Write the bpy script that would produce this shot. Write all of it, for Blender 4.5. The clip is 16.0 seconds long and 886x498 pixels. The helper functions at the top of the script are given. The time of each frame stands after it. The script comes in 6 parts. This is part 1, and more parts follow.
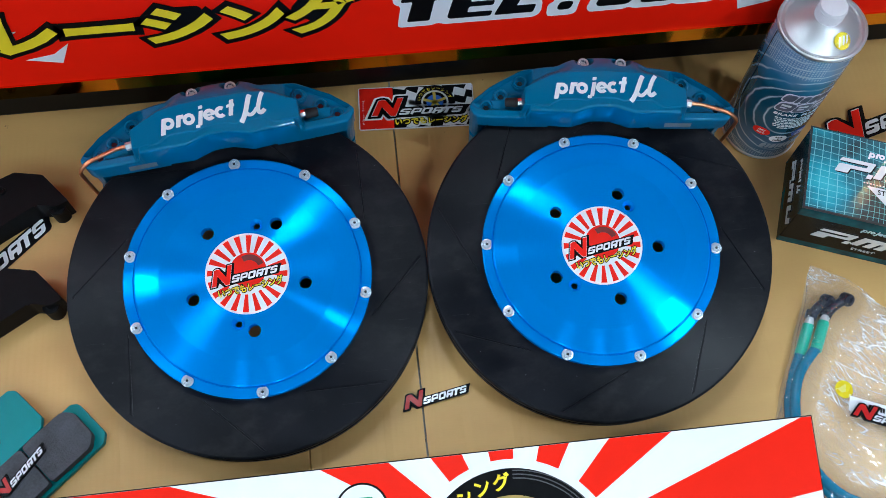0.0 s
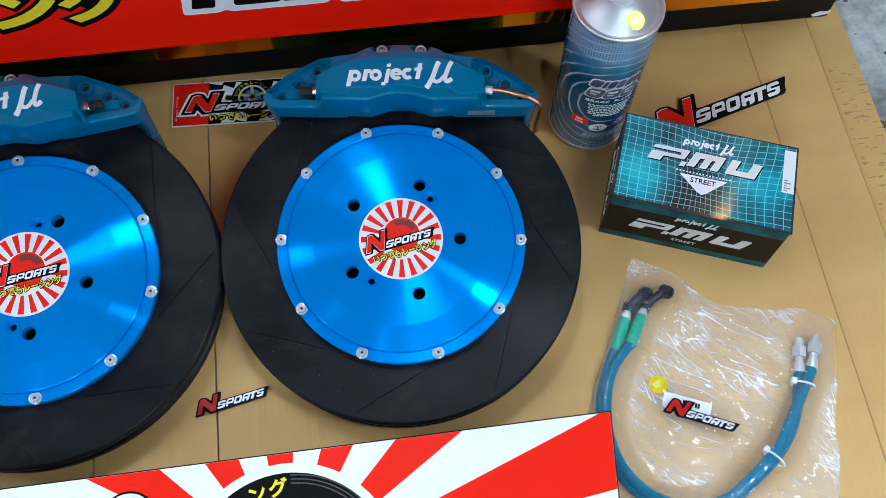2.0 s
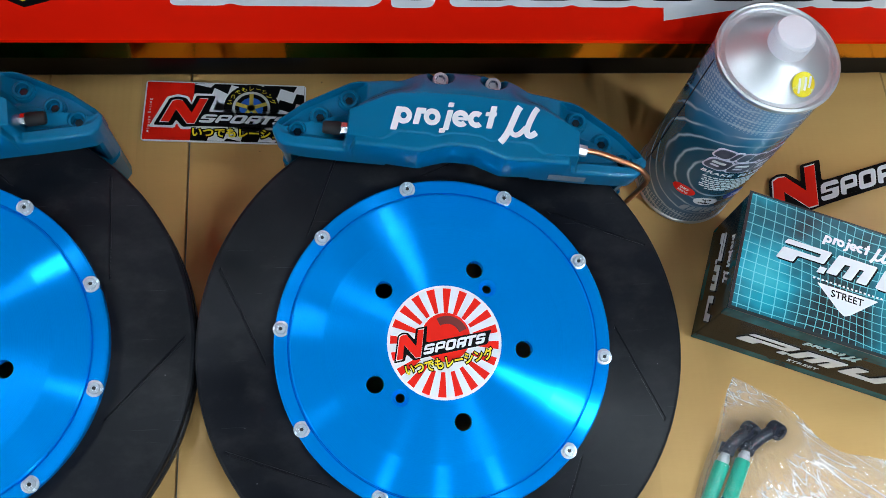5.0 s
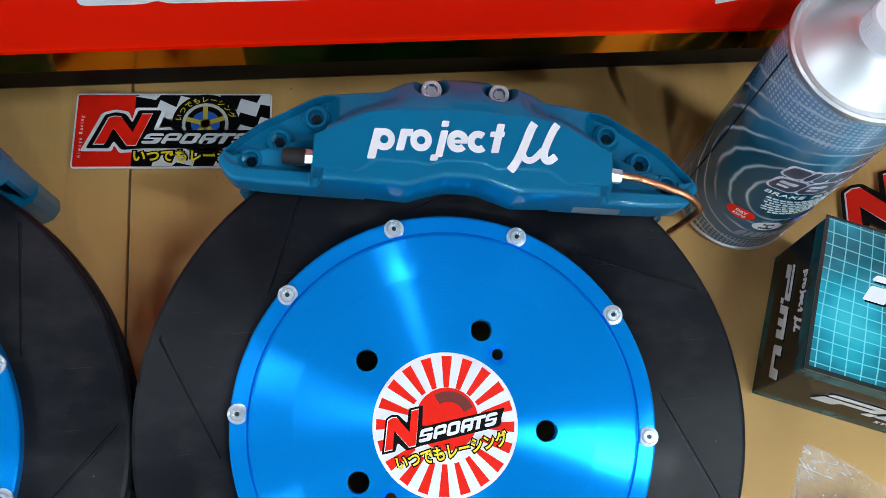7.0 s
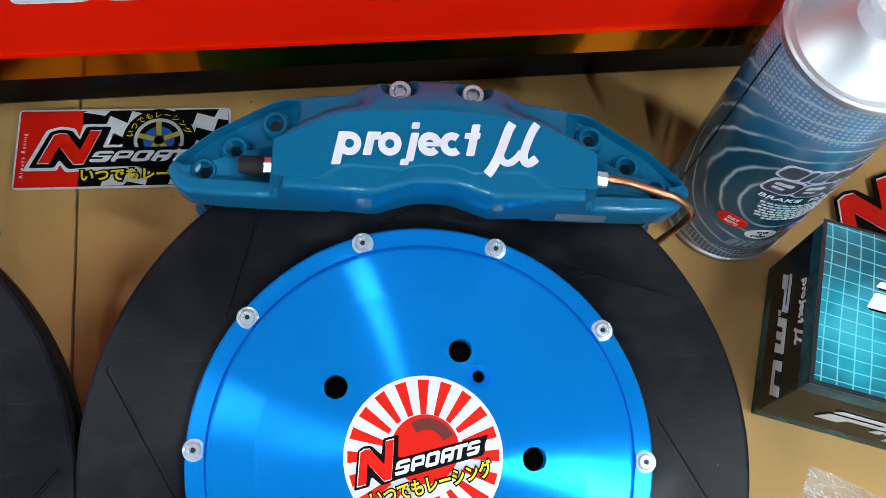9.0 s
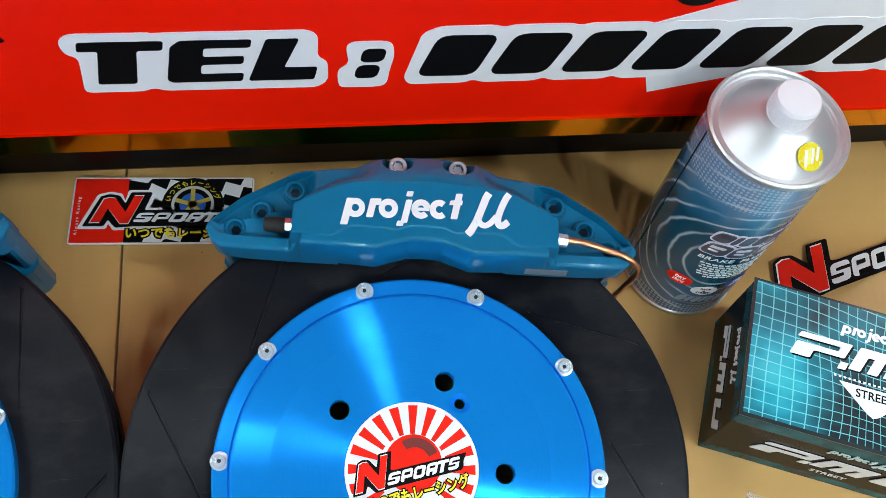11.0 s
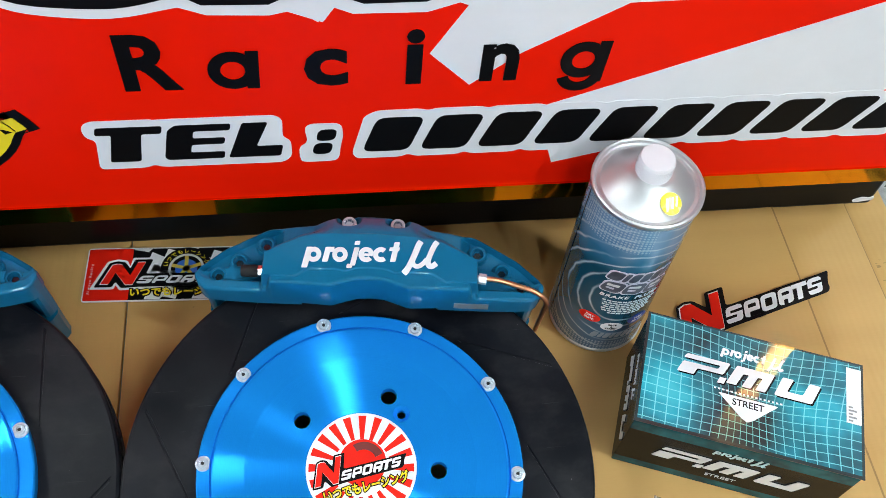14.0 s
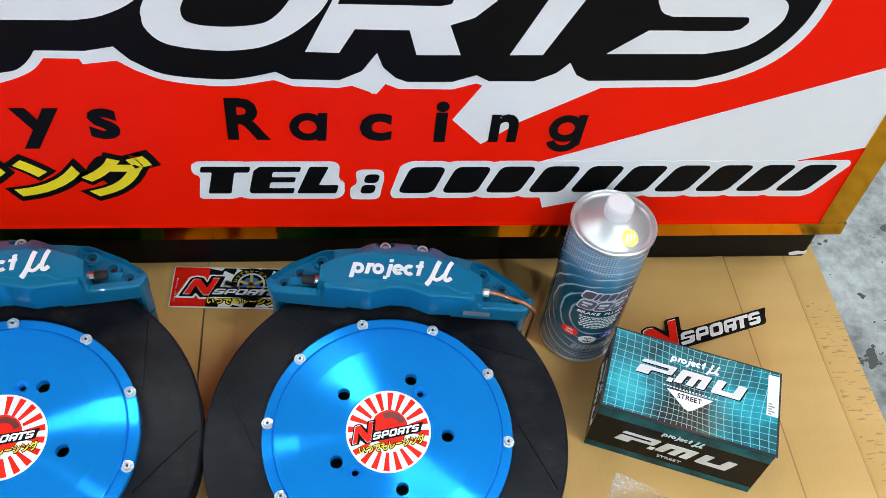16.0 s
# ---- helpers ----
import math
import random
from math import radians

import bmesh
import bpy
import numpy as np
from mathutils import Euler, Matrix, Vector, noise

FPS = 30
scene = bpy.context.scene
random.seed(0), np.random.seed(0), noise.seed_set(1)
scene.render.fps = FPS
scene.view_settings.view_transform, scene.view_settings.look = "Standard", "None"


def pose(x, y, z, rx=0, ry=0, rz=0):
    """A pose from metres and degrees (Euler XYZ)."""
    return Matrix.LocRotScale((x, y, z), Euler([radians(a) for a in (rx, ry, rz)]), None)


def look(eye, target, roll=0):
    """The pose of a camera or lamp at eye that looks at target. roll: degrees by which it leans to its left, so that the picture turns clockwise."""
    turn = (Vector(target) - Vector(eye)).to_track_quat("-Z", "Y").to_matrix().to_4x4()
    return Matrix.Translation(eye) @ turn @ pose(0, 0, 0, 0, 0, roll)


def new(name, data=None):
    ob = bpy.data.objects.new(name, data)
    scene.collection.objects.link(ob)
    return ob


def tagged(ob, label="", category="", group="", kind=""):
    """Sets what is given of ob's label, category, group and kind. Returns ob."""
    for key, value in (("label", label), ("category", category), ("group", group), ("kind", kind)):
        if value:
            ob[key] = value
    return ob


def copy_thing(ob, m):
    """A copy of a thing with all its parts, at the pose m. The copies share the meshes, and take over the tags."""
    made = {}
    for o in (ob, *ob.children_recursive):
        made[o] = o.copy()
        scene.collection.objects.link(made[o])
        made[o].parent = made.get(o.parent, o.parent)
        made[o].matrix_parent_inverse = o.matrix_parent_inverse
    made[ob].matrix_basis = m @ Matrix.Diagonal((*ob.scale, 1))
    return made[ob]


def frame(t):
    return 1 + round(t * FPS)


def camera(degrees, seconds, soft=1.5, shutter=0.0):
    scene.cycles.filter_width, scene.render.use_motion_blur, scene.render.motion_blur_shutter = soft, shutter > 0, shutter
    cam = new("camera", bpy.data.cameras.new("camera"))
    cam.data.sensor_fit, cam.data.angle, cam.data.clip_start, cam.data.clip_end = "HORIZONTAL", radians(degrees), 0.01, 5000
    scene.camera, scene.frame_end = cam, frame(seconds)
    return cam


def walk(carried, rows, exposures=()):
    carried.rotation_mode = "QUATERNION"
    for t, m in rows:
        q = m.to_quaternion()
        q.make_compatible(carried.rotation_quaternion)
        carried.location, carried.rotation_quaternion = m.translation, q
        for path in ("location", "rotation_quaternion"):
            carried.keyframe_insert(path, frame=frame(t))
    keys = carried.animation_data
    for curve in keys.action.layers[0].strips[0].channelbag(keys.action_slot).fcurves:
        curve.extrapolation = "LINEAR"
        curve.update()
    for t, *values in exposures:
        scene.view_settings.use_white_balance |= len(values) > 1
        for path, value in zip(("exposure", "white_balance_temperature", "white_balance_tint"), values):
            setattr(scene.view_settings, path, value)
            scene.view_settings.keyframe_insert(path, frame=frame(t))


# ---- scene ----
cam = camera(51.0, 16.0, soft=0.45)
PATH = [
    (0, (0.021, 0.146, 0.934), (0.132, 0.934, -0.901), 1.8),
    (0.5, (0.065, 0.12, 0.945), (0.165, 0.945, -0.874), 2.5),
    (1, (0.116, 0.103, 0.936), (0.223, 0.943, -0.876), 3.2),
    (1.5, (0.17, 0.103, 0.911), (0.291, 0.939, -0.902), 2.4),
    (2, (0.208, 0.114, 0.888), (0.351, 0.944, -0.927), 2.4),
    (2.5, (0.226, 0.125, 0.855), (0.382, 0.961, -0.955), 3.0),
    (3, (0.229, 0.145, 0.832), (0.395, 0.975, -0.98), 6.1),
    (3.5, (0.219, 0.18, 0.806), (0.421, 0.986, -1.014), 10.6),
    (4, (0.202, 0.238, 0.778), (0.434, 1.034, -1.042), 14.0),
    (4.5, (0.174, 0.288, 0.749), (0.405, 1.03, -1.093), 14.9),
    (5, (0.159, 0.329, 0.713), (0.385, 1.039, -1.143), 15.1),
    (7.3, (0.189, 0.43, 0.579), (0.378, 1.082, -1.301), 12.1),
    (7.5, (0.185, 0.433, 0.566), (0.394, 1.107, -1.305), 13.3),
    (8, (0.192, 0.443, 0.548), (0.413, 1.127, -1.319), 12.3),
    (8.2, (0.191, 0.439, 0.546), (0.43, 1.139, -1.314), 12.7),
    (10.5, (0.192, 0.397, 0.616), (0.439, 1.155, -1.218), 14.0),
    (11, (0.187, 0.374, 0.64), (0.44, 1.244, -1.142), 11.7),
    (11.5, (0.185, 0.365, 0.641), (0.445, 1.288, -1.114), 11.1),
    (12, (0.189, 0.355, 0.652), (0.454, 1.317, -1.081), 10.0),
    (12.5, (0.189, 0.333, 0.67), (0.456, 1.341, -1.037), 9.2),
    (13, (0.188, 0.309, 0.695), (0.452, 1.343, -0.996), 8.4),
    (13.5, (0.206, 0.284, 0.718), (0.45, 1.353, -0.956), 7.3),
    (14, (0.214, 0.253, 0.736), (0.47, 1.349, -0.917), 7.7),
    (14.5, (0.211, 0.207, 0.762), (0.47, 1.353, -0.857), 7.4),
    (15, (0.204, 0.168, 0.794), (0.468, 1.356, -0.793), 7.8),
    (15.5, (0.197, 0.125, 0.828), (0.456, 1.345, -0.736), 9.0),
    (16, (0.177, 0.081, 0.881), (0.423, 1.321, -0.669), 8.2),
]
walk(cam, [(t, look(eye, target, roll)) for t, eye, target, roll in PATH],
     exposures=[(0.0, -0.15, 6100, 10.5), (1.5, -0.20, 6080, 10.5), (3.0, -0.24, 6050, 10.5), (4.2, -0.16, 6250, 10.5), (5.0, -0.02, 6400, 10.5), (7.5, 0.15, 6550, 10.5), (10.5, 0.26, 6800, 10.5), (13.0, 0.32, 6980, 10.5), (16.0, 0.28, 6920, 10.5)])

# ---- light: assumed batten lights, out of view, in a closed room ----
world = bpy.data.worlds.new("room_air")
world.use_nodes = True
world.node_tree.nodes["Background"].inputs[0].default_value = (0.75, 0.85, 1.0, 1)
world.node_tree.nodes["Background"].inputs[1].default_value = 0.01
scene.world = world

CEILING = 2.9
# Unseen lights: first three follow the disc streaks, the rest are added fill.
TUBES = [  # x, y, height and turn of the batten lights
    (0.170, 1.69, 2.55, 76),
    (1.60, -0.32, 2.55, -26),
    (3.05, 2.00, 2.55, 32),
    (-2.20, 0.85, 2.55, 12),
    (1.45, -2.45, 2.55, -68),
    (0.30, -2.75, 2.55, -88),
    (-0.95, -2.45, 2.55, 68),
    (-2.80, -1.30, 2.55, 42),
    (-1.75, 2.10, 2.55, 130),
]


# ---- materials ----
def material(name, color=(0.8, 0.8, 0.8), rough=0.5, metal=0.0, coat=0.0, ior=1.5):
    m = bpy.data.materials.new(name)
    m.use_nodes = True
    b = m.node_tree.nodes["Principled BSDF"]
    b.inputs["Base Color"].default_value = (*color, 1)
    b.inputs["Roughness"].default_value = rough
    b.inputs["Metallic"].default_value = metal
    b.inputs["Coat Weight"].default_value = coat
    b.inputs["Coat Roughness"].default_value = 0.04
    b.inputs["IOR"].default_value = ior
    return m


def node(m, kind, **values):
    n = m.node_tree.nodes.new(kind)
    for key, value in values.items():
        if key in n.inputs:
            n.inputs[key].default_value = value
    return n


def link(m, a, b):
    m.node_tree.links.new(a, b)


def bsdf(m):
    return m.node_tree.nodes["Principled BSDF"]


def coords(m, scale=(1, 1, 1), kind="Object"):
    tc, mp = node(m, "ShaderNodeTexCoord"), node(m, "ShaderNodeMapping")
    mp.inputs["Scale"].default_value = scale
    link(m, tc.outputs[kind], mp.inputs["Vector"])
    return mp.outputs["Vector"]


def ramp(m, fac, *stops):
    r = node(m, "ShaderNodeValToRGB")
    els = r.color_ramp.elements
    while len(els) < len(stops):
        els.new(0.5)
    for e, (p, c) in zip(els, stops):
        e.position, e.color = p, (*c, 1)
    link(m, fac, r.inputs["Fac"])
    return r.outputs["Color"]


def noise_of(m, vec, scale, detail=4.0, rough=0.55):
    n = node(m, "ShaderNodeTexNoise", Scale=scale, Detail=detail, Roughness=rough)
    link(m, vec, n.inputs["Vector"])
    return n.outputs["Fac"]


def mix(m, fac, a, b, blend="MIX"):
    n = m.node_tree.nodes.new("ShaderNodeMix")
    n.data_type, n.blend_type = "RGBA", blend
    for sock, v in ((n.inputs[0], fac), (n.inputs[6], a), (n.inputs[7], b)):
        if isinstance(v, (int, float)):
            sock.default_value = v
        elif isinstance(v, tuple):
            sock.default_value = (*v, 1)
        else:
            link(m, v, sock)
    return n.outputs[2]


def maths(m, op, a, b=0.5, c=0.5):
    n = m.node_tree.nodes.new("ShaderNodeMath")
    n.operation = op
    for sock, v in zip(n.inputs, (a, b, c)):
        if isinstance(v, (int, float)):
            sock.default_value = v
        else:
            link(m, v, sock)
    return n.outputs[0]


def bump(m, height, strength=0.2, distance=0.001):
    n = node(m, "ShaderNodeBump", Strength=strength, Distance=distance)
    link(m, height, n.inputs["Height"])
    link(m, n.outputs["Normal"], bsdf(m).inputs["Normal"])


def grained(name, color, rough, scale=60, amount=0.12, metal=0.0, coat=0.0, relief=0.0, rough_vary=0.08):
    """A surface with two scales of variation in tone, gloss and relief."""
    m = material(name, color, rough, metal, coat)
    v = coords(m)
    big, small = noise_of(m, v, scale * 0.12, 3), noise_of(m, v, scale, 6)
    both = maths(m, "ADD", maths(m, "MULTIPLY", big, 0.6), maths(m, "MULTIPLY", small, 0.4))
    lo = tuple(c * (1 - amount) for c in color)
    hi = tuple(min(1, c * (1 + amount)) for c in color)
    link(m, ramp(m, both, (0.3, lo), (0.7, hi)), bsdf(m).inputs["Base Color"])
    rr = maths(m, "MULTIPLY_ADD", both, rough_vary * 2, rough - rough_vary)
    link(m, rr, bsdf(m).inputs["Roughness"])
    if relief:
        bump(m, small, relief)
    return m


def cardboard_material():
    m = material("kraft_cardboard", rough=0.5)
    v = coords(m)
    fibre = noise_of(m, coords(m, (60, 900, 60)), 1.0, 4)
    blot = noise_of(m, v, 5, 4)
    flute = node(m, "ShaderNodeTexWave", Scale=46.0, Distortion=0.6)
    flute.bands_direction = "X"
    link(m, v, flute.inputs["Vector"])
    bands = noise_of(m, coords(m, (2.2, 16, 1)), 1.0, 2)
    tone = maths(m, "ADD", maths(m, "MULTIPLY", fibre, 0.10), maths(m, "ADD", maths(m, "MULTIPLY", blot, 0.45), maths(m, "MULTIPLY", bands, 0.45)))
    base = ramp(m, tone, (0.3, (0.520, 0.296, 0.100)), (0.7, (0.660, 0.398, 0.146)))
    spots = noise_of(m, v, 70, 2)
    base = mix(m, maths(m, "GREATER_THAN", spots, 0.77), base, (0.30, 0.18, 0.07))
    # worn brown print on the outer flap
    sep = node(m, "ShaderNodeSeparateXYZ")
    link(m, v, sep.inputs[0])
    flap = maths(m, "MULTIPLY", maths(m, "GREATER_THAN", sep.outputs[0], 0.756), maths(m, "MULTIPLY", maths(m, "GREATER_THAN", sep.outputs[1], 0.46), maths(m, "LESS_THAN", sep.outputs[1], 0.70)))
    smear = noise_of(m, coords(m, (55, 260, 1)), 1.0, 3)
    base = mix(m, maths(m, "MULTIPLY", maths(m, "MULTIPLY", maths(m, "GREATER_THAN", smear, 0.60), flap), 0.6), base, (0.22, 0.13, 0.05))
    # dark lines painted along the two folds for the shade in the creases
    for at in (0.6705, 0.7505):
        near = maths(m, "ABSOLUTE", maths(m, "SUBTRACT", maths(m, "ADD", sep.outputs[0], maths(m, "MULTIPLY", blot, 0.001)), at))
        fold_shade = maths(m, "MULTIPLY", maths(m, "LESS_THAN", near, 0.0017), 0.65)
        base = mix(m, fold_shade, base, (0.20, 0.11, 0.04))
    link(m, base, bsdf(m).inputs["Base Color"])
    link(m, maths(m, "MULTIPLY_ADD", blot, 0.2, 0.36), bsdf(m).inputs["Roughness"])
    bsdf(m).inputs["Specular IOR Level"].default_value = 0.36
    dents = noise_of(m, coords(m, (26, 2.5, 1)), 1.0, 2)
    blot = maths(m, "ADD", blot, maths(m, "MULTIPLY", dents, 1.2))
    # soft upright creases
    wander = maths(m, "MULTIPLY_ADD", noise_of(m, coords(m, (1, 9, 1)), 1.0, 2), 0.016, -0.008)
    for at, deep in ((-0.268, 1.0), (-0.068, 1.6), (-0.004, 1.2), (0.077, 0.9), (0.134, 1.5), (0.262, 1.0), (0.402, 0.8)):
        near = maths(m, "ABSOLUTE", maths(m, "SUBTRACT", maths(m, "ADD", sep.outputs[0], wander), at))
        blot = maths(m, "SUBTRACT", blot, maths(m, "MULTIPLY", ramp(m, near, (0.0, (1, 1, 1)), (0.007, (0, 0, 0))), deep))
    h = maths(m, "ADD", maths(m, "MULTIPLY", flute.outputs["Fac"], 0.15), maths(m, "ADD", maths(m, "MULTIPLY", fibre, 0.08), maths(m, "MULTIPLY", blot, 1.6)))
    bump(m, h, 0.25, 0.0012)
    return m


def concrete_material():
    m = material("polished_concrete", rough=0.45)
    v = coords(m)
    a, b = noise_of(m, v, 9, 8, 0.7), noise_of(m, v, 60, 5, 0.7)
    t = maths(m, "ADD", maths(m, "MULTIPLY", a, 0.6), maths(m, "MULTIPLY", b, 0.4))
    base = ramp(m, t, (0.36, (0.09, 0.09, 0.09)), (0.5, (0.25, 0.255, 0.26)), (0.62, (0.40, 0.405, 0.41)))
    spots = noise_of(m, v, 30, 4, 0.65)
    base = mix(m, maths(m, "GREATER_THAN", spots, 0.625), base, (0.03, 0.03, 0.03))
    link(m, base, bsdf(m).inputs["Base Color"])
    bump(m, b, 0.15, 0.001)
    return m


def rotor_material():
    m = material("dark_coated_rotor", rough=0.5)
    v = coords(m)
    big, small = noise_of(m, v, 14, 4), noise_of(m, v, 500, 3)
    scuff = noise_of(m, coords(m, (1.0, 1.6, 1.0)), 26, 7, 0.62)
    base = ramp(m, big, (0.3, (0.0020, 0.0025, 0.0045)), (0.7, (0.0068, 0.0075, 0.0118)))
    base = mix(m, maths(m, "MULTIPLY", ramp(m, scuff, (0.50, (0, 0, 0)), (0.72, (1, 1, 1))), 0.7), base, (0.021, 0.020, 0.023))
    # hairline scratches
    hair = noise_of(m, coords(m, (22, 900, 22)), 1.0, 2)
    base = mix(m, maths(m, "MULTIPLY", maths(m, "GREATER_THAN", hair, 0.735), 0.25), base, (0.09, 0.09, 0.095))
    # pale dust specks
    cells = node(m, "ShaderNodeTexVoronoi", Scale=120.0)
    link(m, v, cells.inputs["Vector"])
    pick = node(m, "ShaderNodeSeparateColor")
    link(m, cells.outputs["Color"], pick.inputs[0])
    speck = maths(m, "MULTIPLY", maths(m, "LESS_THAN", cells.outputs["Distance"], 0.05), maths(m, "GREATER_THAN", pick.outputs[0], 0.88))
    link(m, mix(m, maths(m, "MULTIPLY", speck, 0.3), base, (0.5, 0.5, 0.52)), bsdf(m).inputs["Base Color"])
    link(m, maths(m, "MULTIPLY_ADD", maths(m, "ADD", maths(m, "MULTIPLY", big, 0.5), maths(m, "MULTIPLY", scuff, 0.5)), 0.75, 0.05), bsdf(m).inputs["Roughness"])
    bsdf(m).inputs["Specular IOR Level"].default_value = 0.2
    bsdf(m).inputs["Anisotropic"].default_value = 0.8
    bsdf(m).inputs["Anisotropic Rotation"].default_value = 0.25
    tan = node(m, "ShaderNodeTangent")
    tan.direction_type, tan.axis = "RADIAL", "Z"
    link(m, tan.outputs["Tangent"], bsdf(m).inputs["Tangent"])
    bump(m, small, 0.12, 0.0004)
    return m


def turned_material():
    m = material("turned_blue_aluminium", (0.0, 0.235, 0.80), 0.27, 0.45)
    b = bsdf(m)
    b.inputs["Anisotropic"].default_value = 1.0
    b.inputs["Anisotropic Rotation"].default_value = 0.25
    tan = node(m, "ShaderNodeTangent")
    tan.direction_type, tan.axis = "RADIAL", "Z"
    link(m, tan.outputs["Tangent"], b.inputs["Tangent"])
    tc = node(m, "ShaderNodeTexCoord")
    sep = node(m, "ShaderNodeSeparateXYZ")
    link(m, tc.outputs["Object"], sep.inputs[0])
    r = maths(m, "SQRT", maths(m, "ADD", maths(m, "POWER", sep.outputs[0], 2.0), maths(m, "POWER", sep.outputs[1], 2.0)))
    rings = node(m, "ShaderNodeTexNoise", Scale=1.0, Detail=3.0)
    comb = node(m, "ShaderNodeCombineXYZ")
    link(m, maths(m, "MULTIPLY", r, 2600.0), comb.inputs[0])
    link(m, comb.outputs[0], rings.inputs["Vector"])
    link(m, ramp(m, rings.outputs["Fac"], (0.25, (0.0, 0.245, 0.79)), (0.75, (0.0, 0.325, 0.93))), b.inputs["Base Color"])
    link(m, maths(m, "MULTIPLY_ADD", rings.outputs["Fac"], 0.04, 0.185), b.inputs["Roughness"])
    bump(m, rings.outputs["Fac"], 0.035, 0.0003)
    b.inputs["Specular IOR Level"].default_value = 0.08
    return m


def sticker_paper(name, color, rough=0.38, shine=0.3):
    m = grained(name, color, rough, 40, 0.04, rough_vary=0.05)
    bsdf(m).inputs["Specular IOR Level"].default_value = shine
    return m


CARDBOARD = cardboard_material()
CONCRETE = concrete_material()
ROTOR = rotor_material()
TURNED = turned_material()
TEAL = grained("teal_enamel", (0.0, 0.128, 0.262), 0.4, 30, 0.05, coat=0.75, rough_vary=0.03)
bsdf(TEAL).inputs["Specular IOR Level"].default_value = 0.12
bsdf(TEAL).inputs["Coat IOR"].default_value = 1.4
bsdf(TEAL).inputs["Coat Roughness"].default_value = 0.02
bump(TEAL, noise_of(TEAL, coords(TEAL), 260, 2), 0.08, 0.0008)
link(TEAL, bsdf(TEAL).inputs["Normal"].links[0].from_socket, bsdf(TEAL).inputs["Coat Normal"])
WHITE = sticker_paper("white_print", (0.76, 0.76, 0.80))
RED = sticker_paper("red_print", (0.80, 0.015, 0.006), 0.38, 0.15)
SIGNRED = sticker_paper("red_sign_film", (0.90, 0.011, 0.002), 0.4, 0.06)
BLACK = sticker_paper("black_print", (0.0035, 0.0035, 0.0042), 0.42, 0.07)
def foil_material():
    """Creased metallic yellow foil, its pale and orange flashes painted as random cells."""
    m = material("yellow_foil", rough=0.2, metal=0.3)
    v = coords(m)
    cells = node(m, "ShaderNodeTexVoronoi", Scale=130.0)
    link(m, v, cells.inputs["Vector"])
    pick = node(m, "ShaderNodeSeparateColor")
    link(m, cells.outputs["Color"], pick.inputs[0])
    link(m, ramp(m, pick.outputs[0], (0.0, (0.86, 0.60, 0.01)), (0.55, (0.95, 0.80, 0.03)), (0.90, (0.95, 0.92, 0.40))), bsdf(m).inputs["Base Color"])
    bump(m, noise_of(m, v, 300, 2), 0.4, 0.001)
    return m


FOIL = foil_material()
DEEPRED = sticker_paper("deep_red_enamel", (0.42, 0.008, 0.008), 0.3, 0.3)
YELLOW = sticker_paper("yellow_print", (0.85, 0.66, 0.02))
STEEL = grained("zinc_plated_steel", (0.64, 0.71, 0.77), 0.26, 300, 0.2, metal=0.42)
TIN = grained("tinplate", (0.70, 0.70, 0.72), 0.48, 20, 0.06, metal=1.0)
CHROME = grained("chrome", (0.62, 0.63, 0.66), 0.22, 80, 0.05, metal=1.0, rough_vary=0.03)
COPPER = grained("copper_pipe", (0.62, 0.27, 0.14), 0.3, 90, 0.15, metal=1.0)
GOLD = grained("gold_foil_trim", (0.86, 0.36, 0.015), 0.09, 40, 0.12, metal=1.0, relief=0.06, rough_vary=0.03)
BLACKPAINT = grained("black_satin_paint", (0.0032, 0.0034, 0.004), 0.3, 70, 0.25, relief=0.05)
bsdf(BLACKPAINT).inputs["Specular IOR Level"].default_value = 0.12
RUBBER = grained("black_rubber", (0.005, 0.005, 0.006), 0.7, 200, 0.2, relief=0.1)
# Near-black colour standing in for the shade inside holes and sockets.
BORE_SHADE = material("bore_shade", (0.006, 0.007, 0.009), 0.6)
CAPWHITE = grained("white_plastic", (0.80, 0.79, 0.84), 0.35, 60, 0.03)
GLOW = bpy.data.materials.new("lit_diffuser")
GLOW.use_nodes = True
bsdf(GLOW).inputs["Emission Color"].default_value = (0.78, 0.925, 1.0, 1)
bsdf(GLOW).inputs["Emission Strength"].default_value = 204.0
CEILPAINT = grained("grey_ceiling_paint", (0.035, 0.037, 0.04), 0.75, 12, 0.04, relief=0.1)
PLASTER = grained("painted_plaster", (0.30, 0.31, 0.32), 0.7, 12, 0.05, relief=0.1)


# ---- mesh helpers ----
def finish(name, bm, mat, parent=None, label="", smooth=False, angle=30):
    bmesh.ops.recalc_face_normals(bm, faces=bm.faces)
    me = bpy.data.meshes.new(name)
    bm.to_mesh(me)
    bm.free()
    me.materials.append(mat)
    if smooth:
        me.shade_smooth()
        me.set_sharp_from_angle(angle=radians(angle))
    ob = new(name, me)
    if parent:
        ob.parent = parent
    if label:
        ob["label"] = label
    return ob


def part(name, bm, mat, parent, label="", smooth=False, angle=30):
    return finish(name, bm, mat, parent, label, smooth, angle)


def thing(name, m, label, category, group="", kind=""):
    ob = new(name)
    ob.empty_display_size = 0.02
    ob.matrix_basis = m
    return tagged(ob, label, category, group, kind)


def setting(name, bm, mat, label, category, smooth=False):
    return tagged(finish(name, bm, mat, smooth=smooth), label, category, kind="structure")


